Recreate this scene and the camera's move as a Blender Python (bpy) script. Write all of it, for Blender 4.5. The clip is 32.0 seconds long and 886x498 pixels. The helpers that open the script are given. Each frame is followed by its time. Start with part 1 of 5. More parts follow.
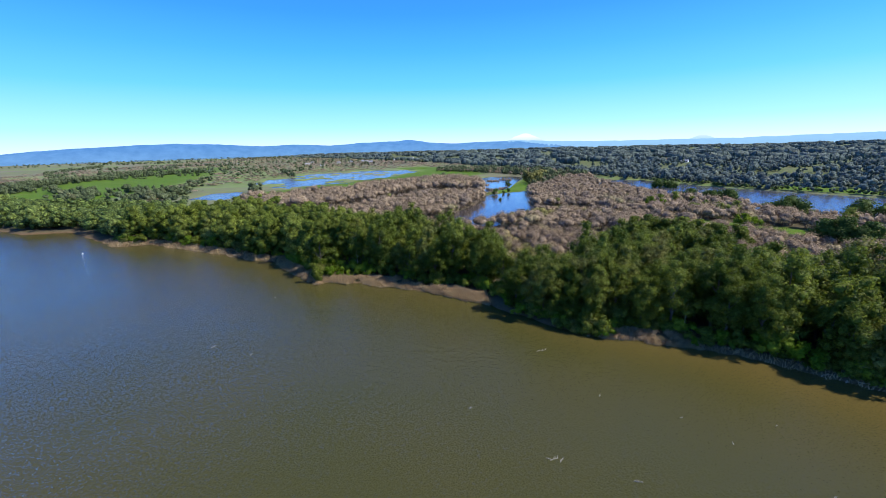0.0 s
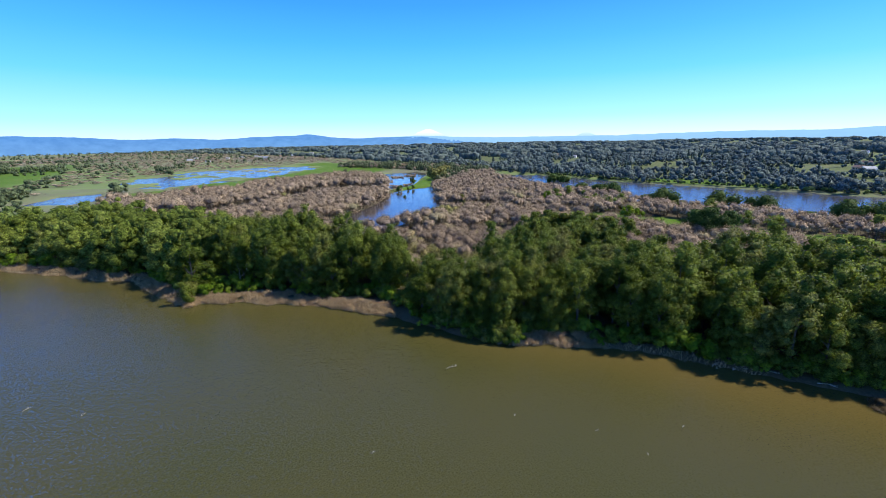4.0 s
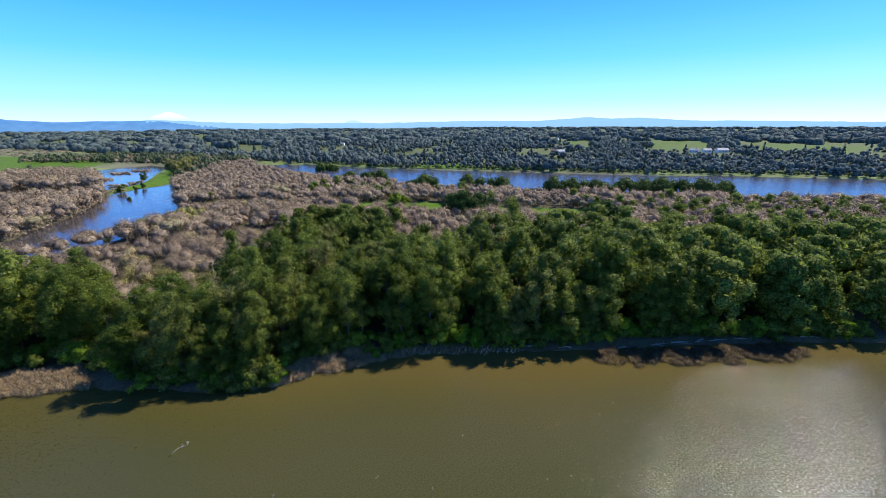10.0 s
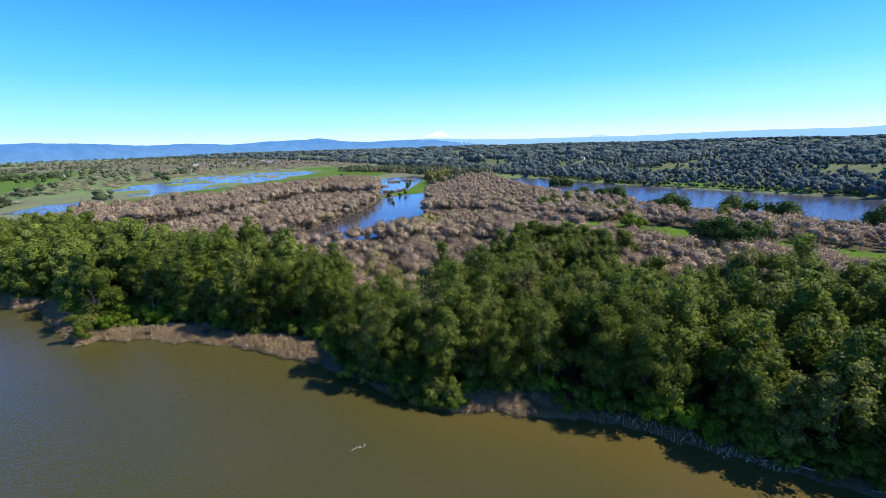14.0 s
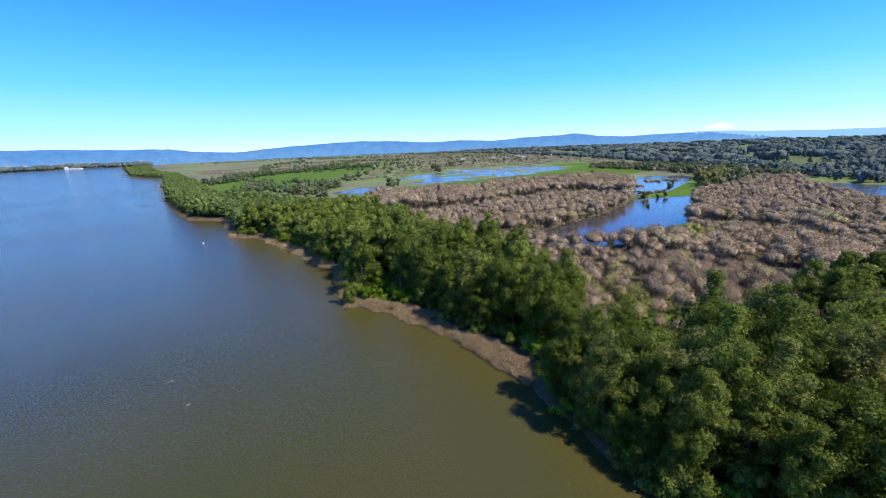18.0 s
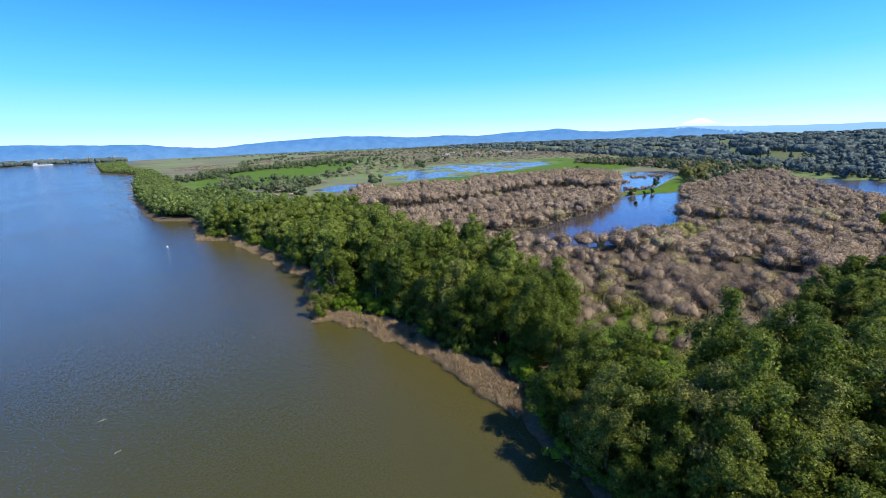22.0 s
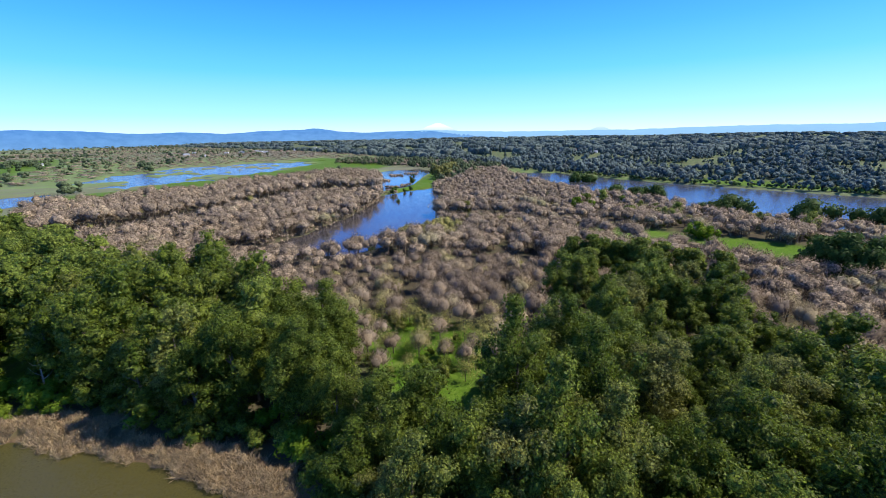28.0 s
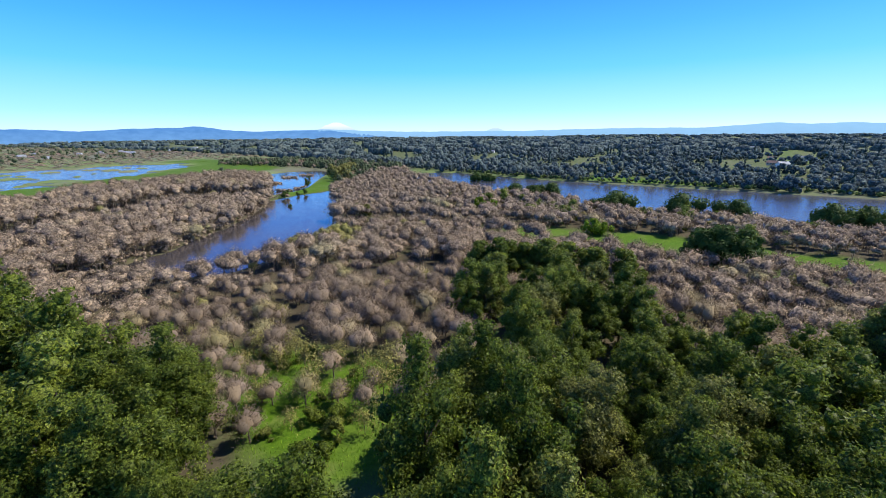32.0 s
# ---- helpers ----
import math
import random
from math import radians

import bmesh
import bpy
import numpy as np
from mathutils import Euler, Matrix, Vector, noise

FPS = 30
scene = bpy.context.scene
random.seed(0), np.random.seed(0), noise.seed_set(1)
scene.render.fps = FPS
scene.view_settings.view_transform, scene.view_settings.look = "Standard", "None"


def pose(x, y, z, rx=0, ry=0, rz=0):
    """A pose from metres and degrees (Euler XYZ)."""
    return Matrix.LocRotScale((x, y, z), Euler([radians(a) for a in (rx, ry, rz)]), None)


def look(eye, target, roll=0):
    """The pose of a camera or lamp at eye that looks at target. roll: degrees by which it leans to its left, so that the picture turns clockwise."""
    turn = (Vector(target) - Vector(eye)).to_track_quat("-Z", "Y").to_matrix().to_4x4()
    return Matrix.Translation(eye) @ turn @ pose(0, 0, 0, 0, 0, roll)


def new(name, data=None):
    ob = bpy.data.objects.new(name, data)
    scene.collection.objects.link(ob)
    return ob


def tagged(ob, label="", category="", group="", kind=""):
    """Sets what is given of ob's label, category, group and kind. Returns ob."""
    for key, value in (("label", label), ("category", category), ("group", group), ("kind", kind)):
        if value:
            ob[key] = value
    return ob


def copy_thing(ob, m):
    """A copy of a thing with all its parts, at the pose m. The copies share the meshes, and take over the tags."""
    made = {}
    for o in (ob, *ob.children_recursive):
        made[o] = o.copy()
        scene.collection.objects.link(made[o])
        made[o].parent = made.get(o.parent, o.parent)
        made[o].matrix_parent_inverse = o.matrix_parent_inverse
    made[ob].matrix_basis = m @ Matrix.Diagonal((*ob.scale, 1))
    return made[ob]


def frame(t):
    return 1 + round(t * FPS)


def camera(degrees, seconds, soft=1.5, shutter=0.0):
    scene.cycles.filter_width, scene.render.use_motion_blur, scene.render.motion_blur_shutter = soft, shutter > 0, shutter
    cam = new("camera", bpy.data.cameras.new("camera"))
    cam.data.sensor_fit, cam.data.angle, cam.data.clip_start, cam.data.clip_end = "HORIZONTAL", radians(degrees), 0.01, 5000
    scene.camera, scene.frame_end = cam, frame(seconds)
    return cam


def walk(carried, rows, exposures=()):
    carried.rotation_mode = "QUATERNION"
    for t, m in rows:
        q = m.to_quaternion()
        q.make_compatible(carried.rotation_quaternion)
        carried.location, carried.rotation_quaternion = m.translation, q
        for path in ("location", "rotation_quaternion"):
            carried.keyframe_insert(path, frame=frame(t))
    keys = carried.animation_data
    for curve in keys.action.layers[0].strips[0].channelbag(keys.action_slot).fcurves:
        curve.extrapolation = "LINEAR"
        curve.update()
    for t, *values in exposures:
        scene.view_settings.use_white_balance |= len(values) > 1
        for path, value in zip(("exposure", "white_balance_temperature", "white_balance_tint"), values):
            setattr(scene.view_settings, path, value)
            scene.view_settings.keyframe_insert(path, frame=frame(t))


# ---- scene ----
# field of view and flight path of the camera: seconds, place, heading (clockwise from +y), tilt, lean
cam = camera(94.27, 32.0, soft=0.6)
PATH = [
    (0, -0.00, -0.00, 60.00, 4.477, -14.062, -1.524),
    (0.5, 0.85, 1.79, 59.95, 4.659, -14.418, -1.553),
    (1, 1.59, 3.40, 59.62, 4.981, -14.446, -1.474),
    (1.5, 2.23, 5.27, 59.85, 5.640, -14.441, -1.549),
    (2, 2.90, 7.08, 59.97, 7.864, -14.242, -1.530),
    (2.5, 3.11, 8.78, 60.18, 9.982, -14.280, -1.392),
    (4.5, 6.65, 15.33, 60.22, 20.036, -15.358, -1.063),
    (5, 7.74, 16.62, 60.13, 22.612, -15.804, -0.963),
    (5.5, 9.43, 18.32, 59.81, 25.546, -16.192, -0.881),
    (6, 10.97, 19.63, 60.07, 28.671, -16.477, -0.999),
    (6.5, 11.94, 20.57, 60.43, 31.873, -16.696, -0.898),
    (7, 13.41, 21.74, 60.24, 34.813, -16.780, -0.777),
    (7.5, 14.82, 22.90, 60.33, 37.829, -16.935, -0.674),
    (8, 16.64, 23.94, 60.08, 40.773, -16.974, -0.503),
    (8.5, 18.12, 24.94, 59.98, 43.907, -17.157, -0.362),
    (9, 19.77, 25.49, 60.25, 46.586, -17.155, -0.294),
    (9.5, 21.43, 26.45, 60.27, 47.787, -16.898, -0.269),
    (10, 23.16, 27.26, 60.07, 47.884, -17.013, -0.328),
    (10.5, 24.96, 28.18, 59.98, 47.804, -17.024, -0.331),
    (11, 26.77, 28.94, 59.81, 47.334, -17.103, -0.447),
    (11.5, 28.50, 30.30, 59.52, 44.424, -17.398, -0.474),
    (12, 29.94, 31.59, 59.43, 39.771, -17.437, -0.577),
    (12.5, 31.52, 32.22, 59.67, 35.363, -17.204, -0.866),
    (13, 32.99, 33.70, 59.54, 30.049, -16.534, -1.110),
    (13.5, 34.67, 34.83, 59.45, 23.262, -15.240, -1.403),
    (14, 35.87, 36.24, 59.35, 15.630, -14.579, -1.708),
    (14.5, 36.63, 37.60, 59.68, 9.467, -14.781, -1.782),
    (16.5, 38.41, 47.68, 59.00, -8.204, -14.506, -2.151),
    (17, 38.08, 49.65, 58.83, -12.221, -14.470, -2.265),
    (17.5, 38.16, 51.36, 58.86, -15.633, -14.411, -2.253),
    (18, 37.89, 53.08, 58.95, -17.909, -14.031, -2.289),
    (18.5, 37.60, 54.53, 59.08, -16.492, -14.232, -2.360),
    (19, 37.42, 56.59, 58.85, -17.298, -14.250, -2.385),
    (19.5, 37.19, 58.14, 59.01, -17.818, -14.416, -2.313),
    (20, 37.04, 60.08, 59.16, -17.510, -14.515, -2.334),
    (20.5, 36.58, 61.91, 59.34, -16.820, -14.569, -2.305),
    (21, 36.42, 63.82, 59.13, -16.813, -14.481, -2.392),
    (21.5, 36.08, 65.54, 59.42, -16.959, -14.624, -2.295),
    (22, 35.63, 67.67, 59.43, -15.879, -14.762, -2.306),
    (22.5, 35.57, 69.58, 59.48, -13.294, -14.981, -2.250),
    (23, 35.30, 71.29, 59.46, -11.140, -15.040, -2.232),
    (23.5, 35.22, 73.20, 59.47, -8.882, -14.697, -2.163),
    (24, 35.44, 75.05, 59.36, -6.379, -14.321, -2.076),
    (24.5, 35.43, 77.08, 59.22, -3.594, -14.474, -2.060),
    (25, 36.06, 78.60, 59.37, -0.721, -14.689, -1.873),
    (25.5, 35.80, 81.01, 59.20, 2.211, -14.815, -1.713),
    (27.5, 37.42, 90.06, 57.42, 13.174, -15.609, -1.303),
    (28, 37.98, 91.79, 57.60, 16.035, -15.652, -1.087),
    (28.5, 39.30, 93.92, 57.15, 18.496, -15.528, -1.034),
    (29, 40.67, 96.09, 56.69, 20.972, -15.303, -0.956),
    (29.5, 41.63, 98.04, 56.42, 23.052, -15.224, -0.791),
    (30, 42.33, 100.45, 56.44, 25.401, -15.255, -0.745),
    (30.5, 43.63, 102.36, 56.56, 27.385, -15.352, -0.696),
    (31, 44.66, 104.07, 56.37, 28.649, -15.422, -0.649),
    (31.5, 45.77, 105.70, 56.26, 29.508, -15.601, -0.605),
    (32, 47.00, 107.38, 56.25, 29.384, -15.805, -0.607),
]


def flight_row(t, x, y, z, heading, tilt, lean):
    h, p = radians(heading), radians(tilt)
    way = (math.sin(h) * math.cos(p), math.cos(h) * math.cos(p), math.sin(p))
    return t, look((x, y, z), (x + 100 * way[0], y + 100 * way[1], z + 100 * way[2]), lean)


walk(cam, [flight_row(*row) for row in PATH], exposures=((0.0, 0.19), (6.0, 0.26), (13.0, 0.24), (19.0, 0.2), (24.0, 0.23), (28.0, 0.21), (32.0, 0.14)))

# ---- light ----
SUN_AZ, SUN_EL = 101.0, 50.0
world = bpy.data.worlds.new("sky")
scene.world = world
world.use_nodes = True
wn, wl = world.node_tree.nodes, world.node_tree.links
wn.clear()
sky = wn.new("ShaderNodeTexSky")
sky.sky_type, sky.sun_disc = "NISHITA", False
sky.sun_elevation, sky.sun_rotation = radians(SUN_EL), radians(SUN_AZ)
sky.altitude, sky.air_density, sky.dust_density, sky.ozone_density = 60, 1.0, 0.0, 3.0
nishita_bg = wn.new("ShaderNodeBackground")
nishita_bg.inputs["Strength"].default_value = 0.022
wl.new(sky.outputs[0], nishita_bg.inputs["Color"])
# clear spring air: deep azure overhead, pale cyan towards the horizon
view_way = wn.new("ShaderNodeSeparateXYZ")
wl.new(wn.new("ShaderNodeTexCoord").outputs["Generated"], view_way.inputs[0])
azure = wn.new("ShaderNodeValToRGB")
stops = azure.color_ramp.elements
for _ in range(5):
    stops.new(0.5)
for el, (pos, tone) in zip(stops, ((0.0, (0.38, 0.55, 0.78)), (0.045, (0.2, 0.49, 0.9)), (0.13, (0.057, 0.35, 1.0)), (0.2, (0.023, 0.26, 1.0)), (0.27, (0.009, 0.184, 0.95)), (0.45, (0.009, 0.085, 0.38)), (1.0, (0.005, 0.034, 0.14)))):
    el.position, el.color = pos, (*tone, 1)
wl.new(view_way.outputs["Z"], azure.inputs[0])
azure_bg = wn.new("ShaderNodeBackground")
azure_bg.inputs["Strength"].default_value = 1.5
wl.new(azure.outputs[0], azure_bg.inputs["Color"])
sky_sum = wn.new("ShaderNodeAddShader")
wl.new(nishita_bg.outputs[0], sky_sum.inputs[0])
wl.new(azure_bg.outputs[0], sky_sum.inputs[1])
sky_out = wn.new("ShaderNodeOutputWorld")
wl.new(sky_sum.outputs[0], sky_out.inputs[0])

sun_data = bpy.data.lights.new("sun", "SUN")
sun_data.energy, sun_data.angle, sun_data.color = 5.0, radians(0.5), (1.0, 0.95, 0.87)
sun = new("sun", sun_data)
sa, se = radians(SUN_AZ), radians(SUN_EL)
sun.matrix_world = look((300 * math.sin(sa) * math.cos(se), 300 * math.cos(sa) * math.cos(se), 300 * math.sin(se)), (0, 0, 0))

# ---- materials ----


def material(name):
    m = bpy.data.materials.new(name)
    m.use_nodes = True
    n, l = m.node_tree.nodes, m.node_tree.links
    return m, n, l, n["Principled BSDF"]


def noise_node(n, l, scale, detail=4.0, rough=0.55, coords=None):
    t = n.new("ShaderNodeTexNoise")
    t.inputs["Scale"].default_value, t.inputs["Detail"].default_value, t.inputs["Roughness"].default_value = scale, detail, rough
    if coords is not None:
        l.new(coords, t.inputs["Vector"])
    return t.outputs["Fac"]


def ramp_node(n, l, fac, stops):
    r = n.new("ShaderNodeValToRGB")
    e = r.color_ramp.elements
    while len(e) < len(stops):
        e.new(0.5)
    for el, (pos, c) in zip(e, stops):
        el.position, el.color = pos, (*c, 1)
    l.new(fac, r.inputs[0])
    return r.outputs[0]


def mix_node(n, l, fac, a, b, blend="MIX"):
    m = n.new("ShaderNodeMix")
    m.data_type, m.blend_type = "RGBA", blend
    for socket, value in ((m.inputs[0], fac), (m.inputs[6], a), (m.inputs[7], b)):
        if isinstance(value, (int, float)):
            socket.default_value = value
        elif isinstance(value, tuple):
            socket.default_value = (*value, 1)
        else:
            l.new(value, socket)
    return m.outputs[2]


def bump_node(n, l, height, strength, distance):
    b = n.new("ShaderNodeBump")
    b.inputs["Strength"].default_value, b.inputs["Distance"].default_value = strength, distance
    l.new(height, b.inputs["Height"])
    return b.outputs[0]


def where(n):
    return n.new("ShaderNodeTexCoord").outputs["Object"]


def foliage(name, dark, light, by="object", gloss=0.6, through_light=0.25, odd=None, grain=1.0, speckle=0.0):
    """Leaves or twigs: a shade for each plant, a finer one for each leaf."""
    m, n, l, b = material(name)
    if by == "object":
        plant = n.new("ShaderNodeObjectInfo").outputs["Random"]
    else:
        a = n.new("ShaderNodeAttribute")
        a.attribute_name = "tint"
        plant = a.outputs["Fac"]
    leaf = n.new("ShaderNodeNewGeometry").outputs["Random Per Island"]
    middle = tuple(0.5 * (a + b) for a, b in zip(dark, light))
    base = ramp_node(n, l, plant, ((0.05, dark), (0.5, middle), (0.8, light), (1.0, odd or light)))
    fine = ramp_node(n, l, leaf, ((0.0, (1 - 0.38 * grain,) * 3), (0.6, (1.0, 1.0, 1.0)), (1.0, (1 + 0.35 * grain, 1 + 0.3 * grain, 1 + 0.1 * grain))))
    col = mix_node(n, l, 1.0, base, fine, "MULTIPLY")
    if speckle:
        spot = n.new("ShaderNodeTexVoronoi")
        spot.inputs["Scale"].default_value = speckle
        l.new(where(n), spot.inputs["Vector"])
        cell = n.new("ShaderNodeSeparateColor")
        l.new(spot.outputs["Color"], cell.inputs[0])
        col = mix_node(n, l, 1.0, col, ramp_node(n, l, cell.outputs[0], ((0.1, (0.45,) * 3), (0.55, (1.0,) * 3), (0.95, (1.75, 1.7, 1.6)))), "MULTIPLY")
        l.new(bump_node(n, l, cell.outputs[1], 0.8, 0.35 / speckle), b.inputs["Normal"])
    l.new(col, b.inputs["Base Color"])
    b.inputs["Roughness"].default_value = gloss
    b.inputs["Specular IOR Level"].default_value = 0.18 if gloss < 0.55 else 0.1
    if through_light:
        t = n.new("ShaderNodeBsdfTranslucent")
        l.new(col, t.inputs["Color"])
        mx = n.new("ShaderNodeMixShader")
        mx.inputs[0].default_value = through_light
        l.new(b.outputs[0], mx.inputs[1])
        l.new(t.outputs[0], mx.inputs[2])
        l.new(mx.outputs[0], n["Material Output"].inputs[0])
    return m


def plain(name, colour, rough=0.8, spread=0.25, scale=0.6, metal=0.0):
    m, n, l, b = material(name)
    f = noise_node(n, l, scale, 5, 0.6, where(n))
    lo, hi = tuple(c * (1 - spread) for c in colour), tuple(min(1, c * (1 + spread)) for c in colour)
    l.new(ramp_node(n, l, f, ((0.3, lo), (0.7, hi))), b.inputs["Base Color"])
    b.inputs["Roughness"].default_value, b.inputs["Metallic"].default_value = rough, metal
    l.new(bump_node(n, l, f, 0.3, 0.05), b.inputs["Normal"])
    return m


def water_material(name, colour, silt, slant, ripple_scale, rough, shallow=None):
    m, n, l, b = material(name)
    xy = where(n)
    broad = noise_node(n, l, 0.012, 3, 0.5, xy)
    col = ramp_node(n, l, broad, ((0.35, colour), (0.68, silt)))
    if shallow:
        a = n.new("ShaderNodeAttribute")
        a.attribute_name = "shallow"
        col = mix_node(n, l, a.outputs["Fac"], col, shallow)
    l.new(col, b.inputs["Base Color"])
    b.inputs["IOR"].default_value = 1.33
    b.inputs["Specular IOR Level"].default_value = 0.5
    b.inputs["Roughness"].default_value = rough
    # small waves lean the surface this way and that, more where the wind is up
    wind = ramp_node(n, l, noise_node(n, l, 0.012, 3, 0.5, xy), ((0.3, (0.55,) * 3), (0.7, (1.0,) * 3)))
    t = n.new("ShaderNodeTexNoise")
    t.inputs["Scale"].default_value, t.inputs["Detail"].default_value = ripple_scale, 1.5
    l.new(xy, t.inputs["Vector"])
    slope = t.outputs["Color"]
    for operation, value in (("SUBTRACT", (0.5, 0.5, 0.5)), ("MULTIPLY", (slant, slant, 0.0)), ("MULTIPLY", wind), ("ADD", (0.0, 0.0, 1.0)), ("NORMALIZE", None)):
        v = n.new("ShaderNodeVectorMath")
        v.operation = operation
        l.new(slope, v.inputs[0])
        if isinstance(value, tuple):
            v.inputs[1].default_value = value
        elif value is not None:
            l.new(value, v.inputs[1])
        slope = v.outputs[0]
    l.new(slope, b.inputs["Normal"])
    return m


def ground_material():
    m, n, l, b = material("ground_cover")
    xy = where(n)

    def mask(name):
        a = n.new("ShaderNodeAttribute")
        a.attribute_name = name
        return a.outputs["Fac"]

    big, mid, small = noise_node(n, l, 0.02, 5, 0.6, xy), noise_node(n, l, 0.15, 5, 0.6, xy), noise_node(n, l, 1.2, 4, 0.6, xy)
    litter = ramp_node(n, l, mid, ((0.3, (0.05, 0.042, 0.026)), (0.55, (0.1, 0.08, 0.046)), (0.75, (0.08, 0.11, 0.03))))
    grass = ramp_node(n, l, small, ((0.3, (0.05, 0.11, 0.004)), (0.55, (0.085, 0.165, 0.007)), (0.8, (0.14, 0.21, 0.018))))
    grass = mix_node(n, l, ramp_node(n, l, mid, ((0.55, (0, 0, 0)), (0.7, (0.35,) * 3))), grass, (0.22, 0.21, 0.08))
    grass = mix_node(n, l, ramp_node(n, l, big, ((0.46, (0, 0, 0)), (0.66, (0.25,) * 3))), grass, (0.17, 0.18, 0.06))
    mud = ramp_node(n, l, small, ((0.3, (0.09, 0.06, 0.032)), (0.7, (0.19, 0.125, 0.065))))
    plain_far = ramp_node(n, l, big, ((0.34, (0.21, 0.17, 0.145)), (0.46, (0.23, 0.215, 0.135)), (0.56, (0.225, 0.265, 0.11)), (0.66, (0.28, 0.26, 0.16))))
    cell = n.new("ShaderNodeTexVoronoi")
    cell.inputs["Scale"].default_value = 0.0035
    l.new(xy, cell.inputs["Vector"])
    plots = n.new("ShaderNodeSeparateColor")
    l.new(cell.outputs["Color"], plots.inputs[0])
    plot_tone = ramp_node(n, l, plots.outputs[0], ((0.15, (0.12, 0.2, 0.035)), (0.35, (0.17, 0.23, 0.06)), (0.6, (0.165, 0.135, 0.105)), (0.85, (0.12, 0.15, 0.06))))
    plain_far = mix_node(n, l, 0.6, plain_far, plot_tone)
    col = mix_node(n, l, mask("far"), litter, plain_far)
    floor = ramp_node(n, l, mid, ((0.3, (0.07, 0.09, 0.045)), (0.5, (0.12, 0.15, 0.05)), (0.7, (0.17, 0.14, 0.09))))
    col = mix_node(n, l, mask("wooded"), col, floor)
    col = mix_node(n, l, mask("grass"), col, grass)
    col = mix_node(n, l, mask("mud"), col, mud)
    l.new(col, b.inputs["Base Color"])
    b.inputs["Roughness"].default_value = 0.95
    b.inputs["Specular IOR Level"].default_value = 0.15
    l.new(bump_node(n, l, small, 0.5, 0.25), b.inputs["Normal"])
    return m


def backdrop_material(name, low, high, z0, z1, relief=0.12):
    """A far backdrop: haze and light are put into its colour, which glows."""
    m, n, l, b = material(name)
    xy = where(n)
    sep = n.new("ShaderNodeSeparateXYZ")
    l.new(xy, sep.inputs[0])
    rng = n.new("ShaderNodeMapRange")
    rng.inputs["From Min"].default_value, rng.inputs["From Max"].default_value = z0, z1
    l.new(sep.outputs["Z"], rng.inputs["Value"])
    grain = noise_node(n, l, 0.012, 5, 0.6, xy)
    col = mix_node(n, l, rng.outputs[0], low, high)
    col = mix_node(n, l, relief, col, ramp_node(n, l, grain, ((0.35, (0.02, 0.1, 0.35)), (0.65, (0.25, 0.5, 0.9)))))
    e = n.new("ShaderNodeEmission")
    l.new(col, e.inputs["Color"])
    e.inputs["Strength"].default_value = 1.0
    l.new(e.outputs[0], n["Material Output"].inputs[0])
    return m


M_GROUND = ground_material()
M_RIVER = water_material("river_water", (0.054, 0.055, 0.014), (0.066, 0.06, 0.019), 1.3, 3.0, 0.09, (0.122, 0.086, 0.025))
M_LAGOON = water_material("lagoon_water", (0.055, 0.05, 0.055), (0.075, 0.06, 0.045), 0.3, 1.6, 0.06)
M_LAKE = water_material("lake_water", (0.065, 0.072, 0.095), (0.085, 0.085, 0.1), 0.8, 1.2, 0.1)
M_LEAF = foliage("cottonwood_leaves", gloss=0.48, dark=(0.106, 0.15, 0.018), light=(0.195, 0.243, 0.037), odd=(0.215, 0.225, 0.06), through_light=0.5, grain=0.9, speckle=6.0)
M_LEAF_FAR = foliage("wood_leaves", (0.132, 0.182, 0.028), (0.228, 0.28, 0.056), by="tint", odd=(0.25, 0.25, 0.085), through_light=0.5, grain=0.6, speckle=2.2)
M_LEAF_DISTANT = foliage("distant_bank_leaves", (0.108, 0.16, 0.042), (0.178, 0.235, 0.064), by="tint", through_light=0.3, grain=0.6, speckle=1.0)
M_DARKLEAF = foliage("dark_leaves", (0.06, 0.105, 0.022), (0.1, 0.145, 0.03), by="tint", through_light=0.3)
M_LIME = foliage("young_leaves", (0.13, 0.22, 0.014), (0.23, 0.31, 0.03), through_light=0.45)
M_LIME_FAR = foliage("willow_leaves", (0.25, 0.238, 0.07), (0.36, 0.33, 0.105), by="tint", through_light=0.3)
M_TWIG = foliage("bare_twigs", (0.205, 0.156, 0.112), (0.345, 0.264, 0.186), gloss=0.9, through_light=0.12, odd=(0.33, 0.285, 0.13), grain=0.8)
M_TWIG_FAR = foliage("bare_twigs_far", (0.215, 0.166, 0.117), (0.345, 0.267, 0.187), by="tint", gloss=0.9, through_light=0.12, odd=(0.265, 0.24, 0.115), grain=0.45, speckle=1.8)
# leaf green shifted to blue-grey: distance haze is put into the base colour
M_HAZEWOOD = foliage("haze_tinted_wood_leaves", (0.092, 0.126, 0.12), (0.155, 0.19, 0.165), by="tint", gloss=0.9, through_light=0.2, odd=(0.15, 0.15, 0.12), grain=0.4, speckle=0.8)
M_HEDGE = foliage("hedge_leaves", (0.088, 0.12, 0.058), (0.15, 0.182, 0.092), by="tint", gloss=0.9, through_light=0.25, odd=(0.17, 0.17, 0.09), grain=0.5, speckle=1.0)
M_BARK = plain("bark", (0.13, 0.105, 0.08), 0.9, 0.35, 2.0)
M_PALEBARK = plain("pale_dead_wood", (0.42, 0.37, 0.3), 0.85, 0.2, 3.0)
M_REED = foliage("dead_reeds", (0.34, 0.25, 0.145), (0.5, 0.375, 0.225), by="tint", gloss=0.85, through_light=0.15)
M_DRYGRASS = foliage("dry_grass", (0.13, 0.27, 0.012), (0.23, 0.35, 0.028), by="tint", odd=(0.36, 0.36, 0.12), gloss=0.85, through_light=0.2)
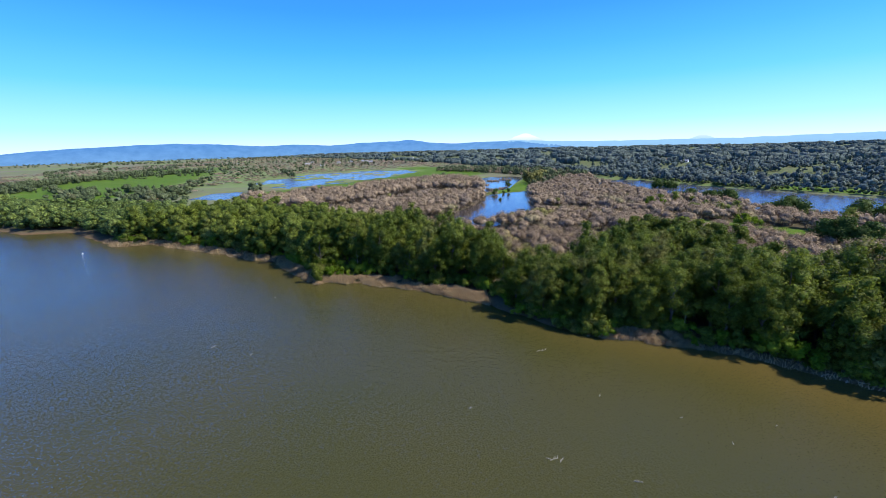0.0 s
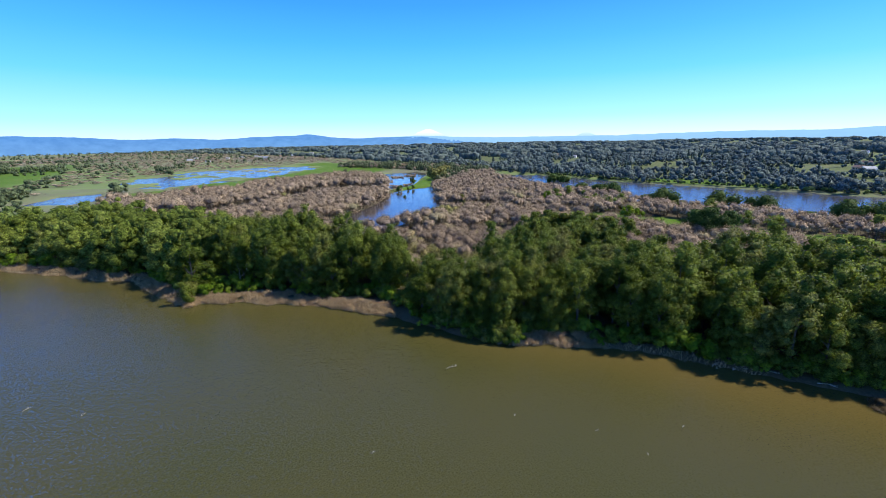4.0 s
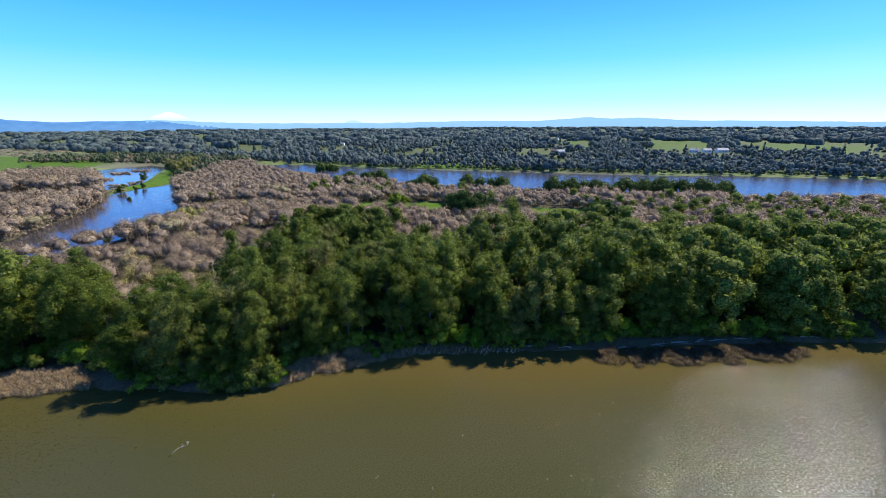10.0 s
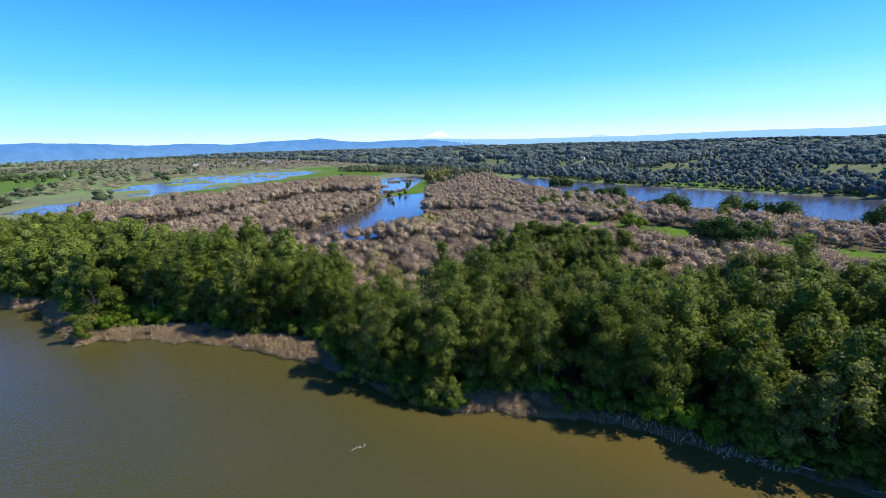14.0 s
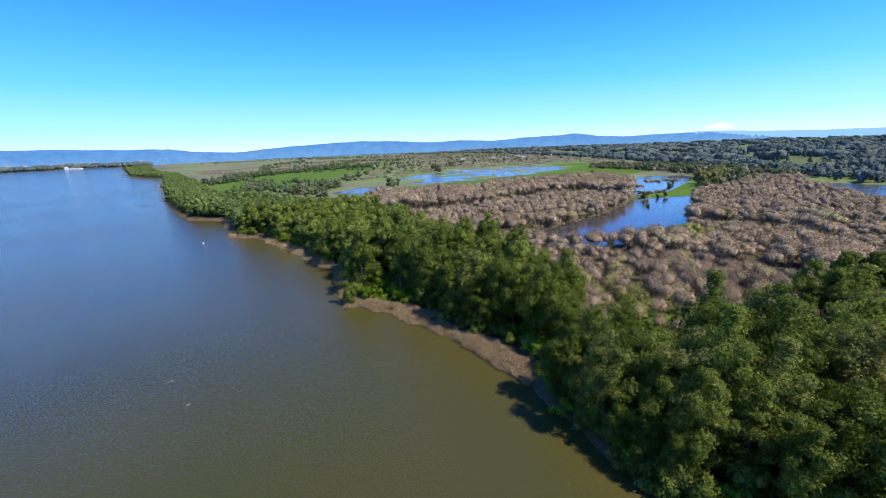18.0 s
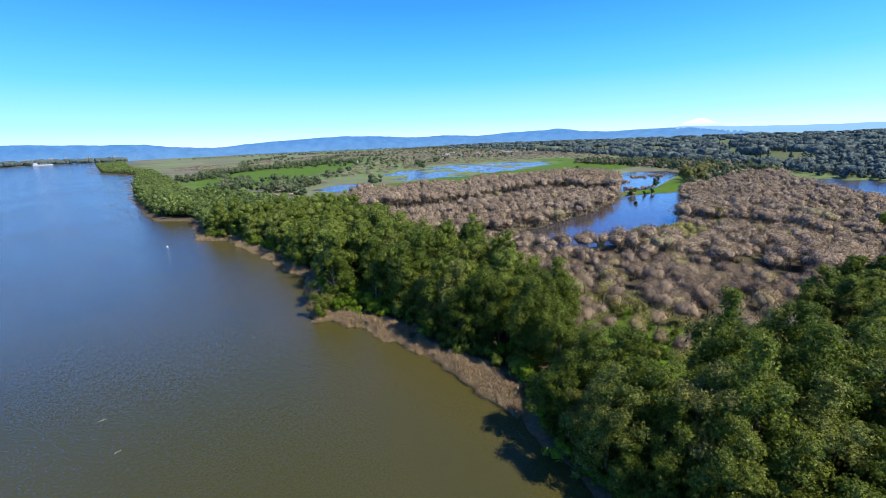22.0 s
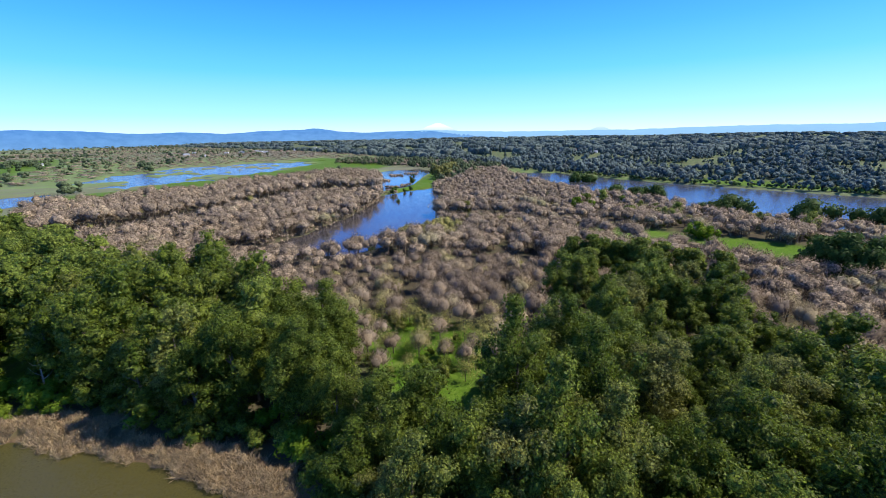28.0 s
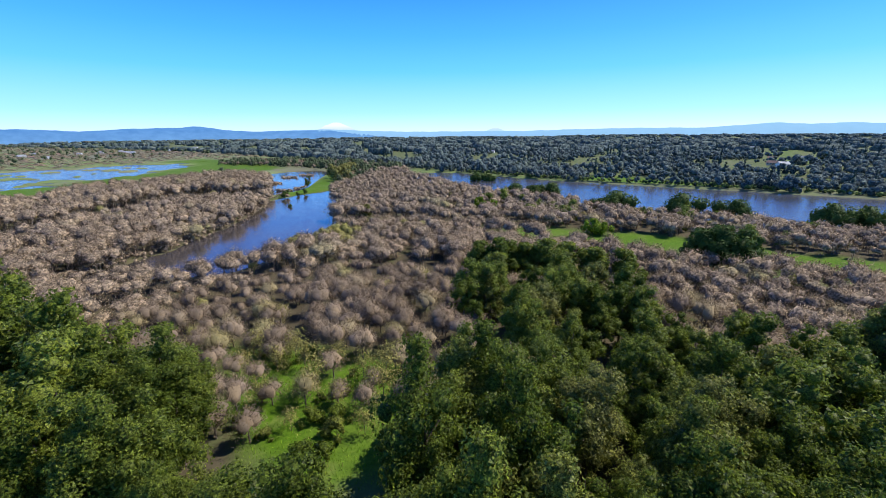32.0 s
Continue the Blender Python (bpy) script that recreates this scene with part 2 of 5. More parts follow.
M_WHITE = plain("white_paint", (0.78, 0.78, 0.76), 0.6, 0.06, 0.3)
M_ROOF = plain("grey_roof", (0.32, 0.32, 0.33), 0.7, 0.15, 0.4)
M_DARK = plain("dark_glass", (0.03, 0.035, 0.04), 0.25, 0.2, 0.4)
M_RUST = plain("red_hull_paint", (0.22, 0.05, 0.035), 0.6, 0.2, 0.2)

# ---- plan ----
SHORE = [(-3500, 3000), (-2474, 1816), (-1355, 1047), (-1077, 934), (-499, 474), (-355, 375), (-308, 347), (-273, 349), (-215, 300),
         (-198, 284), (-174, 287), (-136, 262), (-111, 248), (-93, 233), (-76, 227), (-67, 213), (-55, 198), (-46, 184), (-39, 185),
         (-21, 180), (-6, 172), (6, 164), (15, 158), (26, 150), (37, 137), (48, 123), (59, 114), (80, 106), (92, 98), (108, 81),
         (127, 62), (142, 49), (165, 25), (182, 5), (260, -90), (700, -600), (1500, -1500), (3000, -3300)]
RIVER = SHORE + [(2400, -3800), (600, -1600), (-600, -900), (-3000, -200), (-3830, 1200), (-3760, 1700), (-3650, 2010), (-3540, 2200), (-3430, 2400)]
LAGOON = [(-18, 318), (-4, 325), (10, 334), (25, 349), (37, 370), (52, 392), (68, 424), (81, 456), (87, 491), (95, 498), (121, 519),
          (156, 533), (150, 498), (131, 419), (114, 366), (105, 340), (96, 338), (78, 322), (66, 306), (56, 298), (40, 296), (30, 300),
          (18, 306), (4, 312)]
LAGOON_UP = [(97, 528), (101, 550), (112, 640), (122, 755), (147, 785), (197, 792), (211, 748), (165, 637), (140, 570), (122, 545)]
LAKE = [(317, 656), (361, 620), (384, 532), (410, 450), (440, 395), (475, 320), (528, 211), (559, 158), (600, 105), (640, 20), (690, -70), (860, -330),
        (700, -330), (540, -120), (458, -5), (410, 48), (385, 100), (345, 185), (322, 230), (300, 280), (290, 330), (274, 400), (274, 480), (268, 549), (285, 610)]
PONDS = [(-290, 800), (-262, 752), (-204, 690), (-202, 643), (-177, 653), (-158, 724), (-116, 749), (-76, 832), (-28, 877), (12, 985), (30, 1040), (13, 1131), (-71, 1144), (-129, 1144), (-200, 1100),
         (-290, 1000), (-240, 940), (-300, 880)]
POND_SMALL = [(-290, 560), (-239, 545), (-220, 575), (-217, 605), (-245, 625), (-252, 656), (-290, 640)]
UPLAND = [(3000, -3800), (900, -420), (660, -15), (605, 109), (532, 211), (480, 333), (428, 420), (388, 532), (345, 640), (325, 760), (300, 900), (200, 1250),
          (50, 1700), (-400, 2600), (-1500, 4400), (5000, 5200), (5200, -3800)]
BELT = [(-2474, 1816), (-1355, 1047), (-1077, 934), (-499, 474), (-355, 375), (-308, 350), (-273, 352), (-215, 303), (-174, 290), (-136, 266), (-111, 252),
        (-93, 238), (-76, 231), (-62, 216), (-47, 196), (-28, 195), (-6, 183), (10, 172), (28, 158), (40, 142), (51, 128), (62, 118), (82, 110),
        (95, 101), (110, 85), (130, 67), (146, 53), (169, 30), (186, 10), (264, -85), (600, -450), (640, -400), (362, -118), (292, -18), (252, 22),
        (224, 62), (205, 100), (172, 128), (148, 140), (141, 153), (147, 172), (147, 202), (124, 207), (106, 207), (103, 172), (95, 156), (87, 156), (75, 166),
        (68, 160), (66, 150), (48, 150), (42, 170), (37, 192), (20, 204), (2, 240), (-30, 242), (-58, 288), (-123, 360), (-210, 400), (-290, 425), (-400, 470), (-520, 560),
        (-640, 660), (-900, 860), (-1080, 1000), (-1300, 1110), (-2400, 1930)]
BROWN = [(-123, 362), (-56, 288), (-28, 244), (2, 242), (20, 206), (38, 194), (46, 178), (54, 200), (66, 200), (80, 184), (86, 160), (100, 160), (104, 208), (126, 209), (149, 204), (150, 145),
         (174, 130), (207, 102), (226, 64), (254, 24), (294, -16), (364, -116), (420, -60), (455, 0), (405, 52), (380, 105), (340, 188), (317, 232), (295, 282), (285, 330), (269, 400), (269, 480), (262, 549), (275, 610), (300, 680),
         (235, 640), (215, 600), (158, 530), (152, 498), (133, 419), (116, 366), (107, 338), (96, 335), (78, 320), (66, 304), (56, 296), (30, 298), (4, 308), (-20, 316), (-6, 327), (9, 336), (23, 351),
         (35, 372), (50, 394), (66, 426), (79, 458), (85, 491), (98, 545), (108, 640), (112, 680), (70, 752), (5, 700), (-60, 640), (-90, 590), (-150, 560), (-193, 500)]
SWALE = [(188, 318), (200, 300), (222, 286), (232, 262), (256, 244), (268, 200), (290, 165), (310, 128), (300, 108), (268, 118), (240, 155), (218, 200), (206, 228), (196, 260), (186, 296)]
CLEARING = [(44, 222), (44, 176), (52, 160), (66, 160), (76, 168), (84, 184), (76, 200), (62, 212)]
GLADE = [(-53, 226), (-44, 204), (-38, 197), (-31, 197), (-33, 207), (-42, 224)]
FIELD = [(-470, 545), (-646, 683), (-720, 808), (-790, 982), (-800, 1124), (-900, 1600), (-700, 1700), (-470, 1000), (-430, 760), (-400, 620)]
GREENSTRIP = [(-215, 560), (-185, 480), (-150, 500), (-90, 560), (-60, 600), (-23, 660), (31, 715), (72, 762), (110, 795), (160, 860), (140, 1100), (40, 1260), (-50, 1190), (20, 1120), (35, 1040), (12, 985),
              (-28, 870), (-76, 826), (-116, 745), (-158, 718), (-177, 650), (-202, 640), (-235, 600)]
HOUSES = [(829, 188), (857, 153), (689, 359), (793, 415), (826, 389), (560, 920), (608, 877), (626, 980), (714, 1015), (1437, 80), (1581, 201), (700, 375), (842, 172), (-401, 1723), (-314, 1576), (-345, 1827),
          (-206, 1952), (-155, 1785), (-601, 1312), (-360, 1650), (-290, 1800), (-250, 1880), (-180, 1850), (-110, 1900), (-60, 1990), (20, 2050), (-420, 1900), (760, 780), (1180, 620), (1020, 700)]
STRIP = [(93, 500), (120, 544), (157, 606), (195, 702), (221, 737), (250, 700), (215, 625), (160, 534)]
LAWN = [(422, 452), (470, 480), (500, 420), (520, 330), (490, 330), (450, 400)]
TERRACES = ([(830, 231), (1047, 358), (1218, 373), (1241, 239), (877, 173)], [(850, 79), (945, 167), (1181, 184), (1267, -39), (1005, -28)], [(740, 342), (788, 439), (969, 458), (1001, 418)],
            [(889, 428), (945, 494), (1116, 558), (1162, 515)], [(779, 562), (894, 623), (1044, 625), (885, 546)])


def inside(poly, x, y):
    """Which of the places lie within the polygon."""
    x, y = np.asarray(x, float), np.asarray(y, float)
    hit = np.zeros(x.shape, bool)
    for (ax, ay), (bx, by) in zip(poly, poly[1:] + poly[:1]):
        if ay == by:
            continue
        cross = ((ay > y) != (by > y)) & (x < (bx - ax) * (y - ay) / (by - ay) + ax)
        hit ^= cross
    return hit


def depth_in(poly, x, y):
    """Metres to the polygon's edge: positive within, negative outside."""
    x, y = np.asarray(x, float), np.asarray(y, float)
    best = np.full(x.shape, 1e9)
    for (ax, ay), (bx, by) in zip(poly, poly[1:] + poly[:1]):
        dx, dy = bx - ax, by - ay
        s = np.clip(((x - ax) * dx + (y - ay) * dy) / (dx * dx + dy * dy), 0, 1)
        best = np.minimum(best, np.hypot(x - ax - s * dx, y - ay - s * dy))
    return np.where(inside(poly, x, y), best, -best)


def ramp(a, b, v):
    s = np.clip((v - a) / (b - a), 0, 1)
    return s * s * (3 - 2 * s)


def ripple(x, y, size, seed=0.0):
    """A smooth uneven field of about -1 to 1."""
    a, b = x / size + seed, y / size - 1.7 * seed
    return (np.sin(1.7 * a + 1.1 * b) + np.sin(-1.2 * a + 2.3 * b + 1.3) + np.sin(2.9 * a - 0.7 * b + 4.0) + 0.6 * np.sin(4.7 * a + 3.9 * b)) / 3.0


WATERS = (RIVER, LAGOON, LAGOON_UP, LAKE, PONDS, POND_SMALL)


def wet(x, y):
    """Metres into the nearest water, negative on land, with an uneven edge."""
    d = np.full(np.shape(x), -1e9)
    for w in WATERS:
        rag = 34 * ripple(x, y * 1.2, 48.0, 4.0) + 22 * ripple(x, y, 19.0, 2.0) - 6 if w is PONDS else 0
        inner = depth_in(w, x, y)
        d = np.maximum(d, np.minimum(inner, 24) + rag if w is PONDS else inner)
    return d + 1.3 * ripple(x, y, 7.0) + 0.7 * ripple(x, y, 2.9, 3.0)


def ground_height(x, y):
    x, y = np.asarray(x, float), np.asarray(y, float)
    up = depth_in(UPLAND, x, y)
    land = 1.3 + 0.35 * ripple(x, y, 30.0, 1.0) + 10 * ramp(40, 260, up) - 9 * ramp(1300, 3800, up) + 3 * ramp(200, 700, up) * ripple(x, y, 420.0, 2.0) + 26 * ramp(1400, 3600, up) * ramp(0.5, 1.6, x / np.maximum(y, 1.0) * (x > 0) + 3.0 * (y < 1) * (x > 0))
    return np.maximum(np.minimum(land, -0.3 * wet(x, y)), -2.0)


# ---- mesh helpers ----


def mesh_arrays(name, verts, faces, mat, tint=None, smooth=False, normals=None):
    """A mesh from arrays of vertices and of faces with one number of corners."""
    verts, faces = np.asarray(verts, np.float32), np.asarray(faces, np.int32)
    me = bpy.data.meshes.new(name)
    me.vertices.add(len(verts))
    me.vertices.foreach_set("co", verts.ravel())
    k = faces.shape[1]
    me.loops.add(faces.size)
    me.loops.foreach_set("vertex_index", faces.ravel())
    me.polygons.add(len(faces))
    me.polygons.foreach_set("loop_start", np.arange(0, faces.size, k, dtype=np.int32))
    me.polygons.foreach_set("use_smooth", np.full(len(faces), smooth))
    if tint is not None:
        a = me.attributes.new("tint", "FLOAT", "POINT")
        a.data.foreach_set("value", np.asarray(tint, np.float32))
    me.materials.append(mat)
    me.update(calc_edges=True)
    if normals is not None:
        me.polygons.foreach_set("use_smooth", np.ones(len(faces), bool))
        me.normals_split_custom_set_from_vertices(np.asarray(normals, np.float32))
    return me


def child(name, data, parent, label=""):
    ob = new(name, data)
    ob.parent = parent
    return tagged(ob, label)


def part(name, bm, mat, parent, label=""):
    """Links a bmesh as one mesh under a thing or a part."""
    me = bpy.data.meshes.new(name)
    bm.to_mesh(me)
    bm.free()
    me.materials.append(mat)
    return child(name, me, parent, label)


def joined(pieces):
    """Joins (verts, faces) pieces."""
    vs, fs, base = [], [], 0
    for v, f in pieces:
        vs.append(v)
        fs.append(np.asarray(f) + base)
        base += len(v)
    return np.concatenate(vs), np.concatenate(fs)


def tube(points, radii, sides=5):
    """A tapered limb as triangles."""
    pts, rings = np.asarray(points, float), []
    for i, p in enumerate(pts):
        d = pts[min(i + 1, len(pts) - 1)] - pts[max(i - 1, 0)]
        d /= np.linalg.norm(d)
        a = np.cross(d, (0.3, 1, 0.1))
        a /= np.linalg.norm(a)
        b = np.cross(d, a)
        ang = np.linspace(0, 2 * np.pi, sides, endpoint=False)[:, None]
        rings.append(p + radii[i] * (np.cos(ang) * a + np.sin(ang) * b))
    f = []
    for i in range(len(pts) - 1):
        for j in range(sides):
            a, b, c, d = i * sides + j, i * sides + (j + 1) % sides, (i + 1) * sides + (j + 1) % sides, (i + 1) * sides + j
            f += [(a, b, c), (a, c, d)]
    return np.concatenate(rings), np.array(f)


def unit(v):
    return v / (np.linalg.norm(v, axis=-1, keepdims=True) + 1e-9)


def outward_triangles(v, want, bend):
    """Separate triangles turned to face the way they want, shaded partly by it: sprays of one bough catch the light together."""
    t = v.reshape(-1, 3, 3)
    g = unit(np.cross(t[:, 1] - t[:, 0], t[:, 2] - t[:, 0]))
    flip = np.einsum("ij,ij->i", g, want) < 0
    f = np.arange(len(v)).reshape(-1, 3)
    f[flip] = f[flip][:, ::-1]
    g[flip] *= -1
    return v, f, np.repeat(unit(bend * want + (1 - bend) * g), 3, axis=0)


def leaf_triangles(rng, centres, outward, size, spread=0.8, up=0.3, want=None, bend=0.6):
    """One pointed leaf spray at each centre, facing roughly outward."""
    n = len(centres)
    nrm = unit(outward + spread * rng.normal(size=(n, 3)) + (0, 0, up))
    a = unit(np.cross(nrm, rng.normal(size=(n, 3))))
    b = np.cross(nrm, a)
    s = size * rng.uniform(0.6, 1.35, (n, 1))
    v = np.stack([centres + a * s * 0.75, centres - a * s * 0.4 + b * s * 0.5, centres - a * s * 0.4 - b * s * 0.5], 1).reshape(-1, 3)
    return outward_triangles(v, unit(outward if want is None else want), bend)


def sphere_points(rng, n):
    return unit(rng.normal(size=(n, 3)))


GOLD = (1 + 5 ** 0.5) / 2
KNOT_V = unit(np.array([(a, b * GOLD, 0) for a in (-1, 1) for b in (-1, 1)] + [(0, a, b * GOLD) for a in (-1, 1) for b in (-1, 1)] + [(b * GOLD, 0, a) for a in (-1, 1) for b in (-1, 1)], float))
KNOT_F = np.array([(i, j, k) for i in range(12) for j in range(i + 1, 12) for k in range(j + 1, 12)
                   if max(np.linalg.norm(KNOT_V[i] - KNOT_V[j]), np.linalg.norm(KNOT_V[j] - KNOT_V[k]), np.linalg.norm(KNOT_V[i] - KNOT_V[k])) < 1.1])
KNOT_F = np.array([t if np.dot(np.cross(KNOT_V[t[1]] - KNOT_V[t[0]], KNOT_V[t[2]] - KNOT_V[t[0]]), KNOT_V[t[0]]) > 0 else t[::-1] for t in KNOT_F])


def dense_boughs(rng, centres, radii, middle):
    """The close-grown inside of a crown: one uneven lump for each bough."""
    k = len(centres)
    reach = np.broadcast_to(np.asarray(radii, float).reshape(k, 1, -1), (k, 1, 3))
    v = centres[:, None] + KNOT_V[None] * reach * (1 + 0.16 * rng.normal(size=(k, 12, 1)))
    n = unit(0.75 * KNOT_V[None] + 0.35 * unit(centres - middle)[:, None])
    return v.reshape(-1, 3), (KNOT_F[None] + 12 * np.arange(k)[:, None, None]).reshape(-1, 3), n.reshape(-1, 3)


def crown_joined(pieces):
    vs, fs, ns, base = [], [], [], 0
    for v, f, n in pieces:
        vs.append(v)
        fs.append(f + base)
        ns.append(n)
        base += len(v)
    return np.concatenate(vs), np.concatenate(fs), np.concatenate(ns)


def leafy_crown(rng, height, width, low, lobes, leaves, size, dense=0.74, bend=0.42):
    """Leaf sprays on many uneven boughs that make up a crown."""
    mid, tall = height * (0.5 + low / 2), height * (1 - low) / 2
    d = sphere_points(rng, lobes)
    bulge = 1 + 0.28 * np.sin(2 * np.arctan2(d[:, 1], d[:, 0]) + rng.uniform(0, 6)) + 0.2 * rng.normal(size=lobes)
    shell = rng.uniform(0.5, 0.92, lobes) * np.clip(bulge, 0.6, 1.35)
    lc = d * shell[:, None] * (width / 2, width / 2, tall) + (0, 0, mid)
    lc[:, :2] *= (1.15 - 0.45 * np.clip((lc[:, 2:] - mid) / tall, -0.6, 1))
    lc[0] = (rng.normal() * 0.06 * width, rng.normal() * 0.06 * width, height - width * 0.12)
    k = (12 / max(lobes, 12)) ** 0.33
    lr = width * rng.uniform(0.16, 0.32, lobes) * k
    lc[:, 2] = np.clip(lc[:, 2], lr * 0.8, height - lr * 0.7)
    pick = rng.choice(lobes, leaves, p=lr ** 2 / np.sum(lr ** 2))
    o = sphere_points(rng, leaves)
    o[:, 2] = np.where(rng.random(leaves) < 0.6, np.abs(o[:, 2]), o[:, 2])
    c = lc[pick] + o * lr[pick, None] * rng.uniform(max(0.65, dense), 1.2, (leaves, 1)) * (1, 1, 1.1)
    c[:, 2] = np.clip(c[:, 2], 0.2, height)
    want = unit(0.62 * o + 0.38 * unit((c - (0, 0, mid)) / (width / 2, width / 2, tall)))
    crown = leaf_triangles(rng, c, o, size, want=want, bend=bend)
    if not dense:
        return crown
    return crown_joined([crown, dense_boughs(rng, lc, lr * dense, np.array((0, 0, mid * 0.8)))])


def trunk_pieces(rng, height, girth, limbs, reach, start=0.25):
    lean = rng.normal(size=2) * 0.03 * height
    stem = [(0, 0, -0.4), (lean[0] * 0.3, lean[1] * 0.3, height * 0.35), (lean[0], lean[1], height * 0.8)]
    out = [tube(stem, (girth * 1.15, girth * 0.8, girth * 0.2), 7)]
    for k in range(limbs):
        z = height * rng.uniform(start, 0.62)
        a = k * 2.4 + rng.uniform(-0.5, 0.5)
        r = reach * rng.uniform(0.6, 1.0)
        p = np.array((lean[0] * z / height, lean[1] * z / height, z))
        q = p + (math.cos(a) * r * 0.5, math.sin(a) * r * 0.5, r * 0.55)
        e = p + (math.cos(a) * r, math.sin(a) * r, r * 1.15)
        out.append(tube((p, q, e), (girth * 0.45, girth * 0.28, girth * 0.08), 5))
    return joined(out)


def scatter(poly, step, rng, margin=0.0, jitter=0.42):
    """Jittered places within a polygon, on dry ground."""
    xs, ys = [p[0] for p in poly], [p[1] for p in poly]
    gx, gy = np.meshgrid(np.arange(min(xs), max(xs), step), np.arange(min(ys), max(ys), step))
    gx = gx + (np.arange(gx.shape[0]) % 2)[:, None] * step / 2
    x, y = (gx + rng.uniform(-jitter, jitter, gx.shape) * step).ravel(), (gy + rng.uniform(-jitter, jitter, gy.shape) * step).ravel()
    keep = inside(poly, x, y)
    x, y = x[keep], y[keep]
    if margin:
        keep = depth_in(poly, x, y) > margin
        x, y = x[keep], y[keep]
    return x, y


def wood_mesh(name, rng, protos, x, y, scale, mat, sink=0.0):
    """Many plants joined into one mesh, each with a shade of its own."""
    z = ground_height(x, y) - sink
    pick, ang = rng.integers(0, len(protos), len(x)), rng.uniform(0, 2 * np.pi, len(x))
    sc = scale * rng.uniform(0.72, 1.22, len(x))
    vs, fs, ts, ns, base = [], [], [], [], 0
    for k, (v, f, nn) in enumerate(protos):
        sel = np.flatnonzero(pick == k)
        if not len(sel):
            continue
        c, s = np.cos(ang[sel])[:, None], np.sin(ang[sel])[:, None]
        q = np.stack([(c * v[:, 0] - s * v[:, 1]) * sc[sel, None] + x[sel, None], (s * v[:, 0] + c * v[:, 1]) * sc[sel, None] + y[sel, None],
                      v[:, 2] * sc[sel, None] + z[sel, None]], 2)
        ns.append(np.stack([c * nn[:, 0] - s * nn[:, 1], s * nn[:, 0] + c * nn[:, 1], np.broadcast_to(nn[:, 2], (len(sel), len(nn)))], 2).reshape(-1, 3))
        vs.append(q.reshape(-1, 3))
        fs.append((f[None] + (np.arange(len(sel)) * len(v))[:, None, None] + base).reshape(-1, 3))
        shade = np.clip(0.5 + 0.22 * ripple(x[sel], y[sel], 34.0, 2.0) + 0.6 * (rng.random(len(sel)) - 0.5), 0, 1)
        ts.append(np.repeat(shade, len(v)))
        base += len(sel) * len(v)
    return mesh_arrays(name, np.concatenate(vs), np.concatenate(fs), mat, np.concatenate(ts), normals=np.concatenate(ns))


# ---- ground and water ----


def spaced(lo, hi, step, ends, grow=1.16):
    core = list(np.arange(lo, hi + step, step))
    s, a = step, core[-1]
    while a < ends[1]:
        s *= grow
        a += s
        core.append(a)
    s, a = step, core[0]
    while a > ends[0]:
        s *= grow
        a -= s
        core.insert(0, a)
    return np.array(core)


def build_ground():
    gx, gy = np.meshgrid(spaced(-330, 660, 4.0, (-5200, 5200)), spaced(-110, 1150, 4.5, (-4500, 5300)))
    h, w = gx.shape
    x, y = gx.ravel(), gy.ravel()
    i = np.arange(h * w).reshape(h, w)
    faces = np.stack([i[:-1, :-1], i[:-1, 1:], i[1:, 1:], i[1:, :-1]], -1).reshape(-1, 4)
    me = mesh_arrays("ground", np.stack([x, y, ground_height(x, y)], 1), faces, M_GROUND, smooth=True)
    water = wet(x, y)
    grass = np.zeros(len(x))
    for t in TERRACES:
        grass = np.maximum(grass, 0.5 * ramp(-15, 15, depth_in(t, x, y) + 9 * ripple(x, y, 9.0)))
    for p, soft in ((SWALE, 6), (CLEARING, 4), (GLADE, 5), (FIELD, 20), (GREENSTRIP, 12), (LAWN, 8), (STRIP, 4)):
        grass = np.maximum(grass, ramp(-soft, soft, depth_in(p, x, y) + soft * 0.6 * ripple(x, y, 9.0)))
    mud = ramp(-5, -1.5, water) * (1 - ramp(10, 60, -depth_in(RIVER, x, y)) * 0.85)
    wooded = ramp(0, 30, depth_in(UPLAND, x, y))
    far = ramp(-5, 20, -np.maximum(depth_in(BROWN, x, y), depth_in(BELT, x, y)))
    for key, val in (("grass", grass), ("mud", mud), ("far", far), ("wooded", wooded)):
        a = me.attributes.new(key, "FLOAT", "POINT")
        a.data.foreach_set("value", val.astype(np.float32))
    return tagged(new("ground", me), "flat floodplain ground of leaf litter, grass and mud", "ground", kind="structure")


def water_sheet(name, poly, mat, label):
    bm = bmesh.new()
    f = bm.faces.new([bm.verts.new((x, y, 0)) for x, y in poly])
    if f.normal.z < 0 or sum(a[0] * b[1] - b[0] * a[1] for a, b in zip(poly, poly[1:] + poly[:1])) < 0:
        bmesh.ops.reverse_faces(bm, faces=bm.faces[:])
    bmesh.ops.triangulate(bm, faces=bm.faces[:])
    me = bpy.data.meshes.new(name)
    bm.to_mesh(me)
    bm.free()
    me.materials.append(mat)
    return tagged(new(name, me), label, "water", kind="structure")


build_ground()


